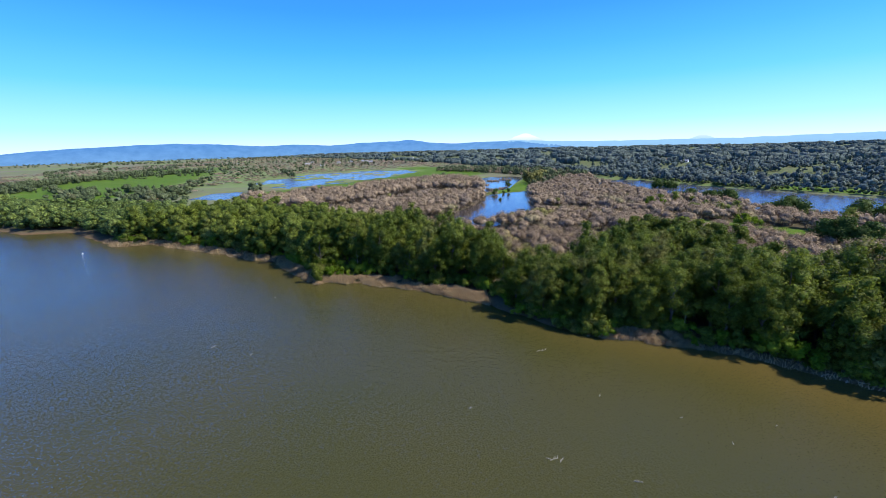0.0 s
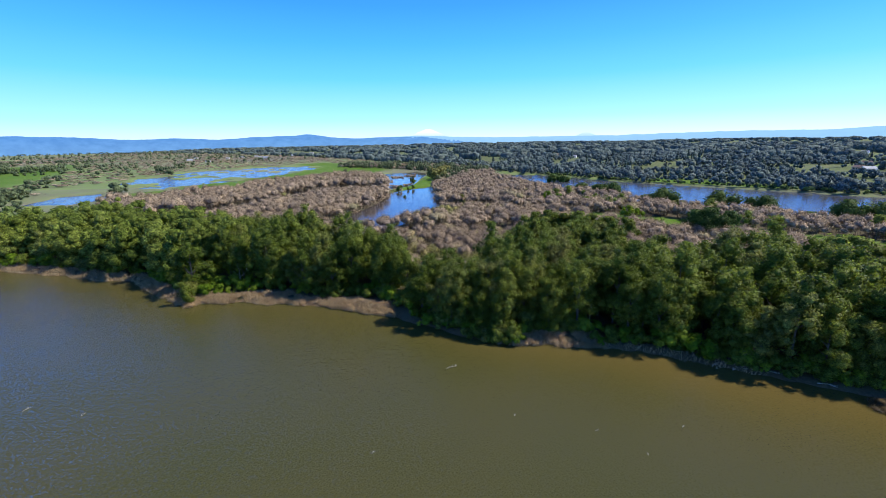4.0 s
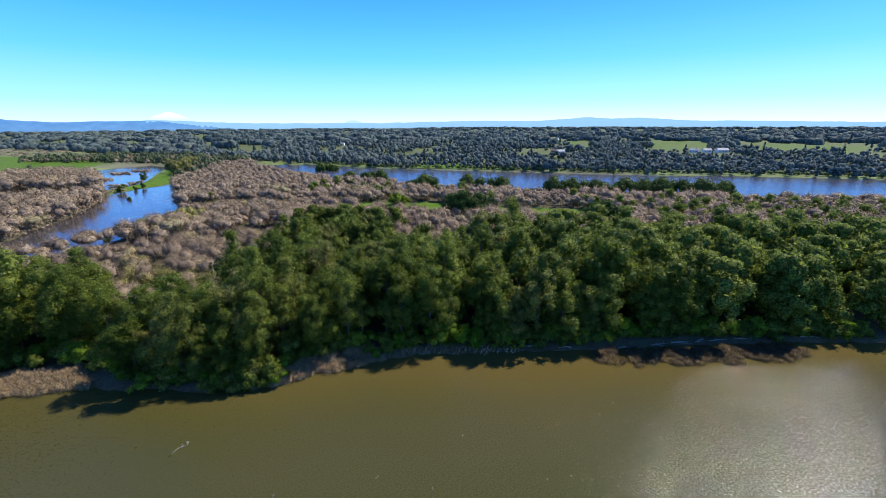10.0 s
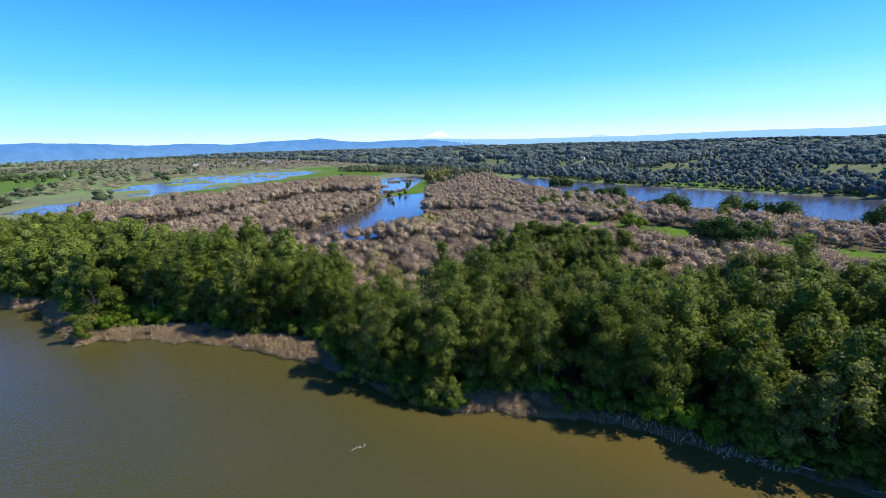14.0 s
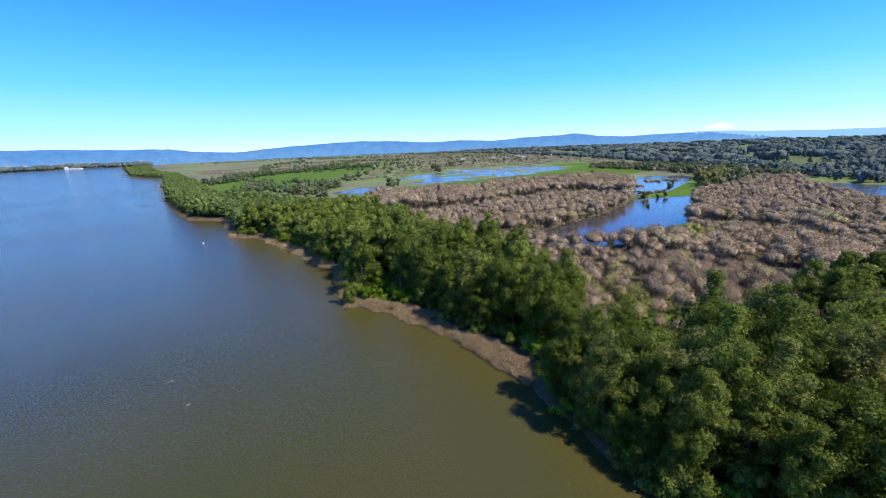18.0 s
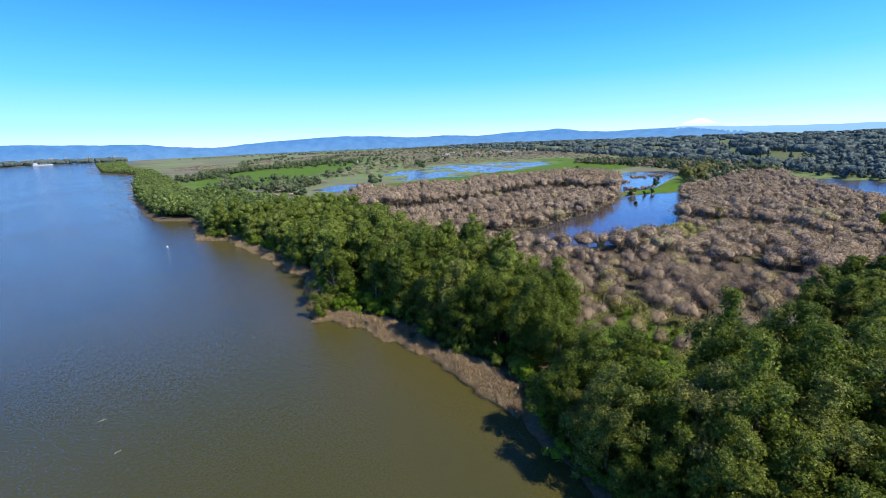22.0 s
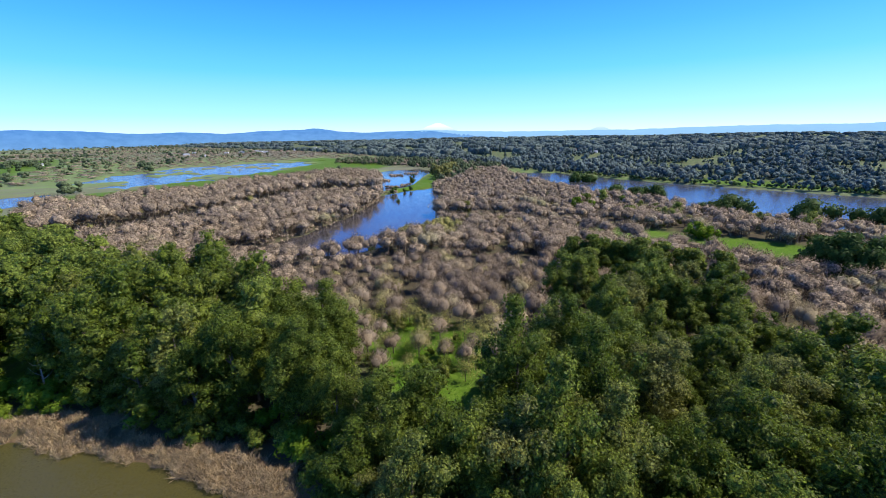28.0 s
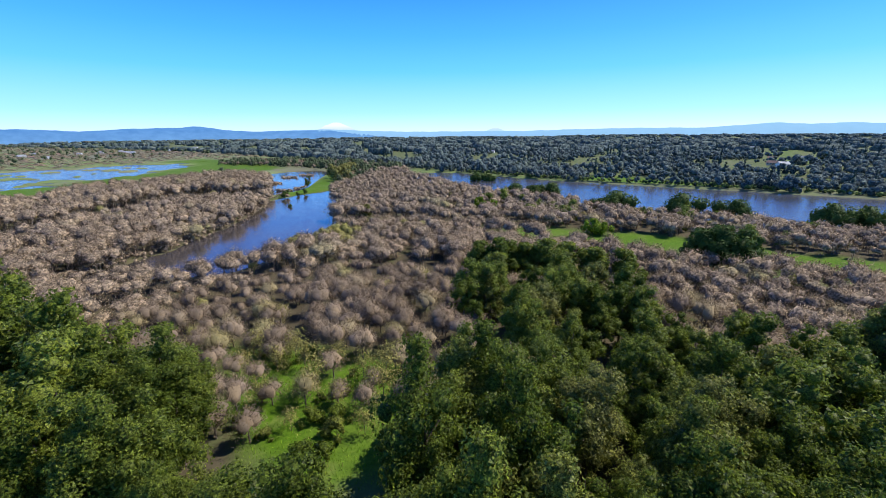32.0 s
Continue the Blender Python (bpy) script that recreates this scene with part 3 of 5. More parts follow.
def build_river():
    gx, gy = np.meshgrid(spaced(-330, 330, 5.0, (-4700, 3200)), spaced(-110, 420, 5.0, (-3900, 3200)))
    h, w = gx.shape
    x, y = gx.ravel(), gy.ravel()
    i = np.arange(h * w).reshape(h, w)
    faces = np.stack([i[:-1, :-1], i[:-1, 1:], i[1:, 1:], i[1:, :-1]], -1).reshape(-1, 4)
    d = depth_in(RIVER, x, y)
    step = np.maximum(np.ptp(x[faces], axis=1), np.ptp(y[faces], axis=1))
    faces = faces[d[faces].max(1) > -9 - 0.5 * step]
    used = np.unique(faces)
    index = np.zeros(len(x), int)
    index[used] = np.arange(len(used))
    me = mesh_arrays("water_river", np.stack([x, y, 0 * x], 1)[used], index[faces], M_RIVER)
    shoal = (1 - ramp(1, 26 + 10 * ripple(x, y, 60.0), d)) * (0.35 + 0.65 * ramp(20, 130, x)) + 0.25 * ramp(20, 90, x) * (1 - ramp(10, 60, d))
    a = me.attributes.new("shallow", "FLOAT", "POINT")
    a.data.foreach_set("value", np.clip(0.7 * shoal, 0, 1)[used].astype(np.float32))
    return tagged(new("water_river", me), "broad muddy green-brown river with small ripples", "water", kind="structure")


build_river()
water_sheet("water_lagoon", [(-40, 280), (235, 280), (235, 830), (80, 830), (-40, 400)], M_LAGOON, "calm blue flooded lagoon among bare trees")
water_sheet("water_lake", [(230, 660), (250, 380), (290, 240), (430, -20), (690, -360), (900, -360), (500, 420), (380, 680)], M_LAKE, "long narrow blue-grey lake before wooded hills")
water_sheet("water_ponds", [(-340, 530), (-195, 530), (70, 900), (70, 1180), (-340, 1180)], M_LAKE, "shallow flooded ponds in the wetland")

# ---- far ranges ----
RANGE = [(-100, 0.5), (-80, 0.8), (-64, 1.15), (-59, 1.12), (-54.6, 0.95), (-49.5, 0.85), (-47.4, 0.5), (-42.7, 0.2), (-37.4, 0.65), (-30.4, 0.95), (-27.5, 1.02), (-23, 0.88), (-18.5, 0.55),
         (-14, 0.65), (-10, 0.42), (-5.7, 0.7), (-1.2, 0.78), (0, 0.92), (1.2, 0.8), (3, 0.5), (6, 0.28), (11, 0.42), (15, 0.5), (20, 0.25), (25, 0.1), (33, 0.1), (40, 0.05), (46, 0.2), (52, 0.27),
         (60, 0.2), (66.5, 0.64), (69, 0.42), (72, 0.52), (78, 0.14), (82, 0.12), (92, -0.1), (130, 0.1)]


def mountain_range(name, radius, lift, scale, rough, lo, hi, mat, label, seed, taper):
    az = np.arange(lo, hi, 0.12)
    e = np.interp(az, [r[0] for r in RANGE], [r[1] for r in RANGE]) * scale + lift
    e = e + rough * (ripple(az, az * 0.3, 1.3, seed) + 0.5 * ripple(az, az * 0.2, 0.45, seed + 2))
    e = e - taper * 1.2 * ramp(8, 40, az)
    a = np.radians(az)
    rows = []
    for k, (dr, s) in enumerate(((0, 0.0), (90, 0.55), (170, 0.85), (260, 1.0))):
        rr = radius + dr
        top = 60 + rr * np.tan(np.radians(e)) * 1.0
        rows.append(np.stack([np.sin(a) * rr, np.cos(a) * rr, -10 + (top + 10) * s + (8 * ripple(az, az + 5 * k, 0.8, seed) if 0 < k < 3 else 0)], 1))
    n = len(az)
    i = np.arange(4 * n).reshape(4, n)
    f = np.stack([i[:-1, :-1], i[:-1, 1:], i[1:, 1:], i[1:, :-1]], -1).reshape(-1, 4)
    return tagged(new(name, mesh_arrays(name, np.concatenate(rows), f, mat, smooth=True)), label, "mountains", kind="structure")


def snow_peak(az, half, elev, base, radius, label):
    n, rings = 48, 9
    v = []
    rng = np.random.default_rng(int(az))
    jag = rng.normal(size=(rings, n))
    R = radius * math.tan(radians(half))
    top, low = 60 + radius * math.tan(radians(elev)), 60 + radius * math.tan(radians(base)) - 30
    cx, cy = math.sin(radians(az)) * radius, math.cos(radians(az)) * radius
    for k in range(rings):
        t = k / (rings - 1)
        for j in range(n):
            a = 2 * math.pi * j / n
            r = R * (0.1 + 0.9 * t ** 1.15) * (1 + 0.06 * jag[k, j])
            v.append((cx + math.cos(a) * r, cy + math.sin(a) * r * 0.4, top - (top - low) * t ** 1.25 - (0 if k else 1) + 3 * jag[k, j] * t * (1 - t)))
    v.append((cx, cy, top))
    i = np.arange(rings * n).reshape(rings, n)
    f = [(i[k, j], i[k, (j + 1) % n], i[k + 1, (j + 1) % n], i[k + 1, j]) for k in range(rings - 1) for j in range(n)]
    f += [(i[0, j], i[0, (j + 1) % n], len(v) - 1, len(v) - 1) for j in range(n)]
    bm = bmesh.new()
    bv = [bm.verts.new(p) for p in v]
    for q in f:
        try:
            bm.faces.new([bv[t] for t in dict.fromkeys(q)])
        except ValueError:
            pass
    me = bpy.data.meshes.new("snow_peak")
    bm.to_mesh(me)
    bm.free()
    me.materials.append(M_SNOW)
    return tagged(new("backdrop_snow_peak", me), label, "mountain", kind="structure")


# the blue of hazy air is painted into both ranges, which glow unlit
M_RANGE = backdrop_material("haze_glow_range", (0.16, 0.36, 0.70), (0.105, 0.30, 0.70), 0, 120, 0.16)
M_RANGE_FAR = backdrop_material("pale_haze_glow_range", (0.30, 0.56, 0.86), (0.32, 0.6, 0.92), 0, 110, 0.06)
# sunlight above and haze at the foot are put into the snow's glow
M_SNOW = backdrop_material("painted_sunlit_snow", (0.5, 0.75, 0.95), (0.9, 0.96, 1.0), 75, 135, 0.03)
mountain_range("backdrop_range_far", 4300, 0.0, 1.0, 0.03, 2, 130, M_RANGE_FAR, "pale blue far mountain range with haze painted into its colour", 3.0, 0)
mountain_range("backdrop_range", 4240, 0.0, 1.0, 0.03, -100, 48, M_RANGE, "long blue mountain range on the horizon with haze painted into its colour", 1.0, 1)
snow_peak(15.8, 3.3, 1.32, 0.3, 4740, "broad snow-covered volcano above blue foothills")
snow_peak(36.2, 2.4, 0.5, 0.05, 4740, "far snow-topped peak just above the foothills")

# ---- the woods ----
rng = np.random.default_rng(7)
NEAR = [(-75, 330), (-75, 180), (40, 80), (190, -20), (240, 60), (240, 330)]


def tree_template(name, trunk, crown, bark, leaves):
    root = new(name)
    child("trunk", mesh_arrays("trunk", *trunk, bark, smooth=True), root)
    v, f, n = crown
    child("crown", mesh_arrays("crown", v, f, leaves, normals=n), root)
    return root


def place(template, x, y, scale, turn, stretch=1.0):
    z = float(ground_height(np.array([x]), np.array([y]))[0])
    return pose(x, y, z, 0, 0, turn) @ Matrix.Diagonal((scale, scale, scale * stretch, 1))


def plant(templates, xs, ys, sizes, label, category, group):
    """Sets out the templates over the places; the first of each stands for itself."""
    used = set()
    for x, y, s in zip(xs, ys, sizes):
        k = int(rng.integers(0, len(templates)))
        m = place(templates[k], x, y, s, rng.uniform(0, 360), rng.uniform(0.9, 1.12))
        if k in used:
            ob = copy_thing(templates[k], Matrix.Identity(4))
            ob.matrix_basis = m
        else:
            used.add(k)
            ob = templates[k]
            ob.matrix_basis = m
        tagged(ob, label, category, group)
    for k, t in enumerate(templates):
        if k not in used:
            for c in list(t.children):
                bpy.data.objects.remove(c)
            bpy.data.objects.remove(t)


# broad-crowned green trees along the river
gx, gy = scatter([(-2500, -40), (660, -40), (660, 450), (200, 450), (-600, 1100), (-2400, 2000)], 7.0, rng, jitter=0.6)
edge = depth_in(BELT, gx, gy)
lip = np.where(gx > 84, 0.5, np.where(gx > -70, 5.0, 2.5)) - 5.5 * (((gx > -44) & (gx < -5)) | ((gx > 9) & (gx < 27)) | ((gx > 60) & (gx < 80)))
keep = (edge > 0) | ((edge > -lip) & (depth_in(RIVER, gx, gy) > -16))
gx, gy = gx[keep], gy[keep]
back = np.where((gx > -50) & (gx < 30), -8.2, np.where((gx > 8) & (gx < 28), -8.0, np.where((gx > 58) & (gx < 82), -6.0, np.where(gx < -70, -9.0, np.where(gx > 84, -5.0, np.where(gx < -48, -6.5, -1.6))))))
dry = (wet(gx, gy) < back) & (gy > -30 - 0.05 * gx)
for hole in (CLEARING, GLADE, LAGOON, SWALE):
    dry &= ~(depth_in(hole, gx, gy) > (-2.0 if hole is GLADE else -1.0))
low_bank = (gx > 26) & (gx < 46) & (gy > 146) & (gy < 168) & (wet(gx, gy) > -11)
gx, gy = gx[dry & ~low_bank], gy[dry & ~low_bank]
def along(line, step):
    pts = []
    for (ax, ay), (cx, cy) in zip(line[:-1], line[1:]):
        d = math.hypot(cx - ax, cy - ay)
        for k in range(max(1, int(d / step))):
            t = (k + 0.5) / max(1, int(d / step))
            pts.append((ax + (cx - ax) * t, ay + (cy - ay) * t, -(cy - ay) / d, (cx - ax) / d))
    return pts


def thick_line(line, step, rows, wide):
    out = [(x + rng.normal() * wide, y + rng.normal() * wide) for x, y, ax, ay in along(line, step) for _ in range(rows)]
    return np.array([p[0] for p in out]), np.array([p[1] for p in out])


# a front row that leans over the water where the bank is steep
lean_x, lean_y = [], []
for x, y, px, py in along([(33, 142), (37, 137), (48, 123), (57, 116)], 5.0) + along([(85, 103), (92, 98), (108, 81), (127, 62), (142, 49), (165, 25), (182, 5)], 5.6):
    side = 1 if inside(RIVER, np.array([x - px * 3]), np.array([y - py * 3]))[0] else -1
    off = rng.uniform(2.0, 3.6) + (2.6 if x > 84 else 0)
    if x > 84 and rng.random() < 0.5:
        continue
    lean_x.append(x + side * px * off)
    lean_y.append(y + side * py * off)
gx, gy = np.concatenate([gx, lean_x]), np.concatenate([gy, lean_y])
near = inside(NEAR, gx, gy)
order = np.argsort(np.hypot(gx[near] - 52, gy[near] - 135))[:300]
nx, ny = gx[near][order], gy[near][order]
rest = np.setdiff1d(np.arange(len(gx)), np.flatnonzero(near)[order])
shore_dist = -depth_in(RIVER, nx, ny)
size = rng.uniform(0.66, 1.12, len(nx)) * (0.78 + 0.22 * ramp(3, 14, shore_dist)) * (1 - 0.3 * ramp(85, 110, nx) * ramp(125, 150, ny))
fine = [tree_template("cottonwood_tree", trunk_pieces(rng, 22, 0.42, 5, 4.2), leafy_crown(rng, 23.5, 11.4, 0.06, 54, 9000, 0.36, 0.56, 0.25), M_BARK, M_LEAF) for _ in range(6)]
plain_ones = [tree_template("cottonwood_tree", trunk_pieces(rng, 22, 0.42, 5, 4.2), leafy_crown(rng, 23.5, 11.4, 0.04, 34, 2400, 0.6, 0.66, 0.3), M_BARK, M_LEAF) for _ in range(5)]
for kit, sel in ((fine, slice(0, 84)), (plain_ones, slice(84, 300))):
    plant(kit, nx[sel], ny[sel], size[sel], "tall green cottonwood tree with a dense leafy crown", "tree", "riverside trees")
away = np.hypot(gx[rest] - 40, gy[rest] - 80)
for name, lo, hi, count, leaf, share, label in (("riverside_wood", 0, 130, 1300, 0.75, 1.0, "dense green broadleaf wood behind the river bank"), ("riverside_wood_along", 130, 220, 800, 0.8, 1.0, "belt of green broadleaf trees along the river bank"), ("riverside_wood_behind", 220, 330, 620, 0.68, 1.0, "belt of green broadleaf trees by the water"),
                                                ("riverside_wood_beyond", 330, 800, 230, 0.95, 1.0, "farther green trees along the river bank"),
                                                ("far_riverside_wood", 800, 4000, 30, 1.8, 0.5, "distant green trees along the river bank")):
    sel = (away >= lo) & (away < hi) & (rng.random(len(away)) < share)
    protos = [leafy_crown(rng, 21 if hi < 400 else 16, 11 if share == 1 else 15, 0.04, 26 if hi < 300 else 18 if hi < 400 else 9 if hi < 900 else 4, count, leaf, 0.8) for _ in range(5)]
    tagged(new(name, wood_mesh(name, rng, protos, gx[rest][sel], gy[rest][sel], 0.95 if hi < 900 else 0.8, M_LEAF_FAR if lo < 330 else M_LEAF_DISTANT)), label, "trees", kind="stuff")

# bare flooded wood


def twig_crown(rng, height, width, twigs, length, thick, dome=0.0, stems=0, lumps=5):
    """Fine twigs over a few rounded tops; dome: the share that lies along the crown's outside."""
    d = sphere_points(rng, twigs)
    d[:, 2] = np.abs(d[:, 2]) * 1.4 - 0.6
    lobes = sphere_points(rng, max(lumps, 3)) * (0.42, 0.42, 0.2)
    lobes[:, 2] = np.abs(lobes[:, 2])
    grow, lift = np.array((width / 2.3, width / 2.3, height * 0.42)), np.array((0, 0, height * 0.44))
    pick = rng.integers(0, len(lobes), twigs)
    out = rng.random((twigs, 1)) < dome
    c = (d * np.where(out, rng.uniform(0.6, 0.8, (twigs, 1)), rng.uniform(0.55, 0.98, (twigs, 1))) + lobes[pick]) * grow + lift
    way = d * (1, 1, 0.7) + 0.5 * rng.normal(size=(twigs, 3)) + (0, 0, 0.75)
    tangent = np.cross(d, rng.normal(size=(twigs, 3)))
    way = unit(np.where(out, tangent + 0.7 * d, way))
    side = unit(np.where(out, np.cross(way, d), np.cross(way, rng.normal(size=(twigs, 3)))))
    ln, th = length * rng.uniform(0.6, 1.3, (twigs, 1)), thick * rng.uniform(0.6, 1.4, (twigs, 1))
    v = np.stack([c - way * ln / 2 + side * th, c - way * ln / 2 - side * th, c + way * ln / 2], 1).reshape(-1, 3)
    v[:, 2] = np.maximum(v[:, 2], 0.3)
    want = unit(0.5 * d + 0.3 * unit((c - lift * 0.7) / grow) + (0, 0, 0.35))
    pieces = [outward_triangles(v, want, 0.7)]
    if lumps:
        pieces.append(dense_boughs(rng, lobes * grow + lift, np.tile(grow * 0.38, (len(lobes), 1)), lift * 0.2))
    if stems:
        a = rng.uniform(0, 2 * np.pi, stems)
        foot = np.stack([np.cos(a), np.sin(a), 0 * a], 1) * rng.uniform(0.2, 1.6, (stems, 1))
        head = foot * 1.8 + (0, 0, height * 0.55)
        w = np.stack([-np.sin(a), np.cos(a), 0 * a], 1) * 0.16
        pieces.append(outward_triangles(np.stack([foot - w, foot + w, head], 1).reshape(-1, 3), unit(foot + (0, 0, 0.2)), 0.5))
    return crown_joined(pieces)


FRONTS = (([(-125, 396), (-85, 420), (-66, 443), (-45, 457), (-18, 508), (6, 530), (33, 551), (74, 539), (98, 534)], 30.0), ([(108, 372), (143, 360), (166, 334), (174, 296), (188, 252)], 11.0), ([(172, 512), (172, 402), (186, 354), (195, 314)], 16.0), ([(10, 272), (40, 282), (80, 280), (110, 262), (140, 250)], 7.0))


def line_distance(line, x, y):
    best = np.full(np.shape(x), 1e9)
    for (ax, ay), (cx, cy) in zip(line[:-1], line[1:]):
        dx, dy = cx - ax, cy - ay
        s = np.clip(((x - ax) * dx + (y - ay) * dy) / (dx * dx + dy * dy), 0, 1)
        best = np.minimum(best, np.hypot(x - ax - s * dx, y - ay - s * dy))
    return best


bx, by = scatter([(-230, -60), (470, -60), (470, 790), (-230, 790)], 6.1, rng, jitter=0.75)
edge = depth_in(BROWN, bx, by)
water = wet(bx, by)
dry = (edge > -4.5) & (water < np.where((depth_in(LAGOON, bx, by) > -8) & (by > 322 + 0.3 * bx), 2.2, -1.5)) & (depth_in(BELT, bx, by) < 1.0)
for hole in (CLEARING, SWALE, GLADE):
    dry &= ~(depth_in(hole, bx, by) > (3.5 if hole is CLEARING else 0.5))
bx, by = bx[dry], by[dry]
more = [(52, 190), (58, 186), (64, 183), (69, 178), (50, 200), (72, 184), (55, 206), (66, 194), (47, 186), (76, 176)]
bx, by = np.append(bx, [m[0] for m in more]), np.append(by, [m[1] for m in more])
tall = np.where((bx < 110) & (by > 330 + 0.9 * bx), 1.2, 1.0) * np.where(inside(CLEARING, bx, by), 0.92, 1.0)
shore_gap = depth_in(LAGOON, bx, by)
tall = np.where((shore_gap > -17) & (bx < 62) & (by < 312 + 0.1 * bx), tall * rng.uniform(0.55, 0.85, len(bx)), tall)
for line, depth in FRONTS:
    # open ground with low brush before each tall front
    hollow = inside(line + [(x + 0.12 * depth, y - depth) for x, y in reversed(line)], bx, by)
    tall = np.where(inside(line + [(x, y + 26) for x, y in reversed(line)], bx, by), tall * 1.25, tall)
    tall = np.where(inside(line + [(x + 0.12 * depth, y - depth - 34) for x, y in reversed(line)], bx, by), tall * 0.82, tall)
    tall = np.where(hollow, np.where(rng.random(len(bx)) < 0.55, 0.0, 0.3), tall)
tall = tall * (1 + 0.2 * ripple(bx, by, 26.0, 8.0))
keep = (ripple(bx, by, 16.0, 5.0) + 0.4 * rng.normal(size=len(bx)) > -1.05) & (tall > 0)
bx, by, tall = bx[keep], by[keep], tall[keep]
WILLOWS = [(60, 304), (73, 322), (92, 330), (106, 340), (116, 326), (110, 298), (80, 292)]
keep = ~inside(WILLOWS, bx, by) | (rng.random(len(bx)) < 0.25)
bx, by, tall = bx[keep], by[keep], tall[keep]
order = np.argsort(np.hypot(bx - 75, by - 170))
nb = order[:300]
bares = [tree_template("bare_tree", trunk_pieces(rng, 9.5, 0.19, 8, 3.8, 0.15), twig_crown(rng, 11.2, 9.6, 1050, 0.95, 0.06, 0.5, 0, 4), M_BARK, M_TWIG) for _ in range(6)]
plant(bares, bx[nb], by[nb], rng.uniform(0.75, 1.12, len(nb)) * tall[nb], "leafless grey-brown tree with a rounded crown of fine twigs", "tree", "bare trees of the flooded wood")
rb = order[300:]
mid = rb[:900]
tiny = rb[900:]


def bare_dome(twigs, length, thick):
    return twig_crown(rng, 11.0, 10.6, twigs, length, thick, 0.5, 5, 5 if twigs > 150 else 3)


protos_b = [bare_dome(420, 1.0, 0.085) for _ in range(6)]
protos_s = [bare_dome(95, 1.2, 0.16) for _ in range(6)]
tagged(new("bare_wood", wood_mesh("bare_wood", rng, protos_b, bx[mid], by[mid], tall[mid], M_TWIG_FAR)), "dense wood of leafless grey-brown trees", "trees", kind="stuff")
tagged(new("far_bare_wood", wood_mesh("far_bare_wood", rng, protos_s, bx[tiny], by[tiny], tall[tiny], M_TWIG_FAR)), "distant leafless grey-brown wood by the lagoon", "trees", kind="stuff")

# low brush at the lagoon's edge
kx, ky = [], []
for x, y, px, py in along(LAGOON[:10] + [(95, 540), (110, 640), (121, 755)], 1.5):
    for _ in range(2):
        kx.append(x + rng.normal() * 2.2 - 1.5)
        ky.append(y + rng.normal() * 2.2 + 1.0)
tagged(new("lagoon_brush", wood_mesh("lagoon_brush", rng, [bare_dome(30, 1.8, 0.2) for _ in range(4)], np.array(kx), np.array(ky), 0.34, M_TWIG_FAR)), "brown brush along the lagoon's edge", "shrubs", kind="stuff")

# yellow-green budding willows among the bare trees
wx, wy = scatter(BROWN, 13, rng)
sel = (wet(wx, wy) < -1) & ~inside(SWALE, wx, wy) & ((ripple(wx, wy, 28.0, 9.0) > 0.62) | (rng.random(len(wx)) < 0.05))
wx, wy = wx[sel], wy[sel]
vx, vy = scatter(WILLOWS, 5.2, rng)
ok = wet(vx, vy) < -1.5
wx, wy = np.concatenate([wx, vx[ok]]), np.concatenate([wy, vy[ok]])
protos_w = [twig_crown(rng, 10, 8, 240, 0.8, 0.12, 0.5, 4, 5) for _ in range(4)]
tagged(new("budding_willows", wood_mesh("budding_willows", rng, protos_w, wx, wy, 0.9, M_LIME_FAR)), "yellow-green budding willows scattered through the bare wood", "trees", kind="stuff")

# half-green wood at the lagoon's head
qx, qy = scatter([(166, 545), (216, 600), (240, 640), (302, 682), (332, 760), (300, 905), (225, 1010), (120, 1100), (60, 1000), (150, 905), (185, 830), (228, 748), (206, 690)], 10, rng)
ok = wet(qx, qy) < -1.5
protos_q = [leafy_crown(rng, 12, 10.5, 0.0, 9, 130, 0.95, 0.82) for _ in range(4)]
bare_ones = ok & (ripple(qx, qy, 30.0, 3.0) + 0.5 * rng.normal(size=len(qx)) > 0.1)
tagged(new("lagoon_head_thicket", wood_mesh("lagoon_head_thicket", rng, [bare_dome(110, 1.2, 0.16) for _ in range(3)], qx[bare_ones], qy[bare_ones], 0.95, M_TWIG_FAR)), "grey leafless thicket at the lagoon's head", "trees", kind="stuff")
ok &= ~bare_ones
tagged(new("lagoon_head_wood", wood_mesh("lagoon_head_wood", rng, protos_q, qx[ok], qy[ok], 0.85, M_HEDGE)), "grey-green wood coming into leaf at the lagoon's head", "trees", kind="stuff")
# leafless brush on the low islands of the upper lagoon
ix, iy = [], []
for x, y, a, b, n in ((116, 638, 7, 14, 26), (143, 694, 9, 12, 26), (168, 711, 8, 9, 22), (113, 557, 7, 5, 18), (131, 565, 7, 6, 18), (104, 507, 5, 4, 8)):
    ix += list(x + a * rng.uniform(-1, 1, n))
    iy += list(y + b * rng.uniform(-1, 1, n))
tagged(new("island_brush", wood_mesh("island_brush", rng, [bare_dome(90, 1.2, 0.14) for _ in range(4)], np.array(ix), np.array(iy), 0.5, M_TWIG_FAR)), "grey-brown brush on low islands in the lagoon", "shrubs", kind="stuff")

# wood beyond the meadow, by the lake
lx, ly = scatter([(250, 420), (262, 300), (300, 230), (345, 130), (420, 0), (540, -130), (420, -60), (300, 120), (250, 250), (215, 320)], 12, rng)
sel = (wet(lx, ly) < -3) & ~inside(SWALE, lx, ly) & ((ripple(lx, ly, 24.0, 2.0) > 0.05) | (ly < 110) & (rng.random(len(lx)) < 0.6))
lx, ly = lx[sel], ly[sel]
ex, ey = scatter([(240, 88), (300, 96), (352, 44), (424, -52), (364, -116), (294, -16), (256, 26)], 10.5, rng)
sel = (ripple(ex, ey, 20.0, 6.0) + 0.5 * rng.normal(size=len(ex)) > -0.25) & ~inside(SWALE, ex, ey)
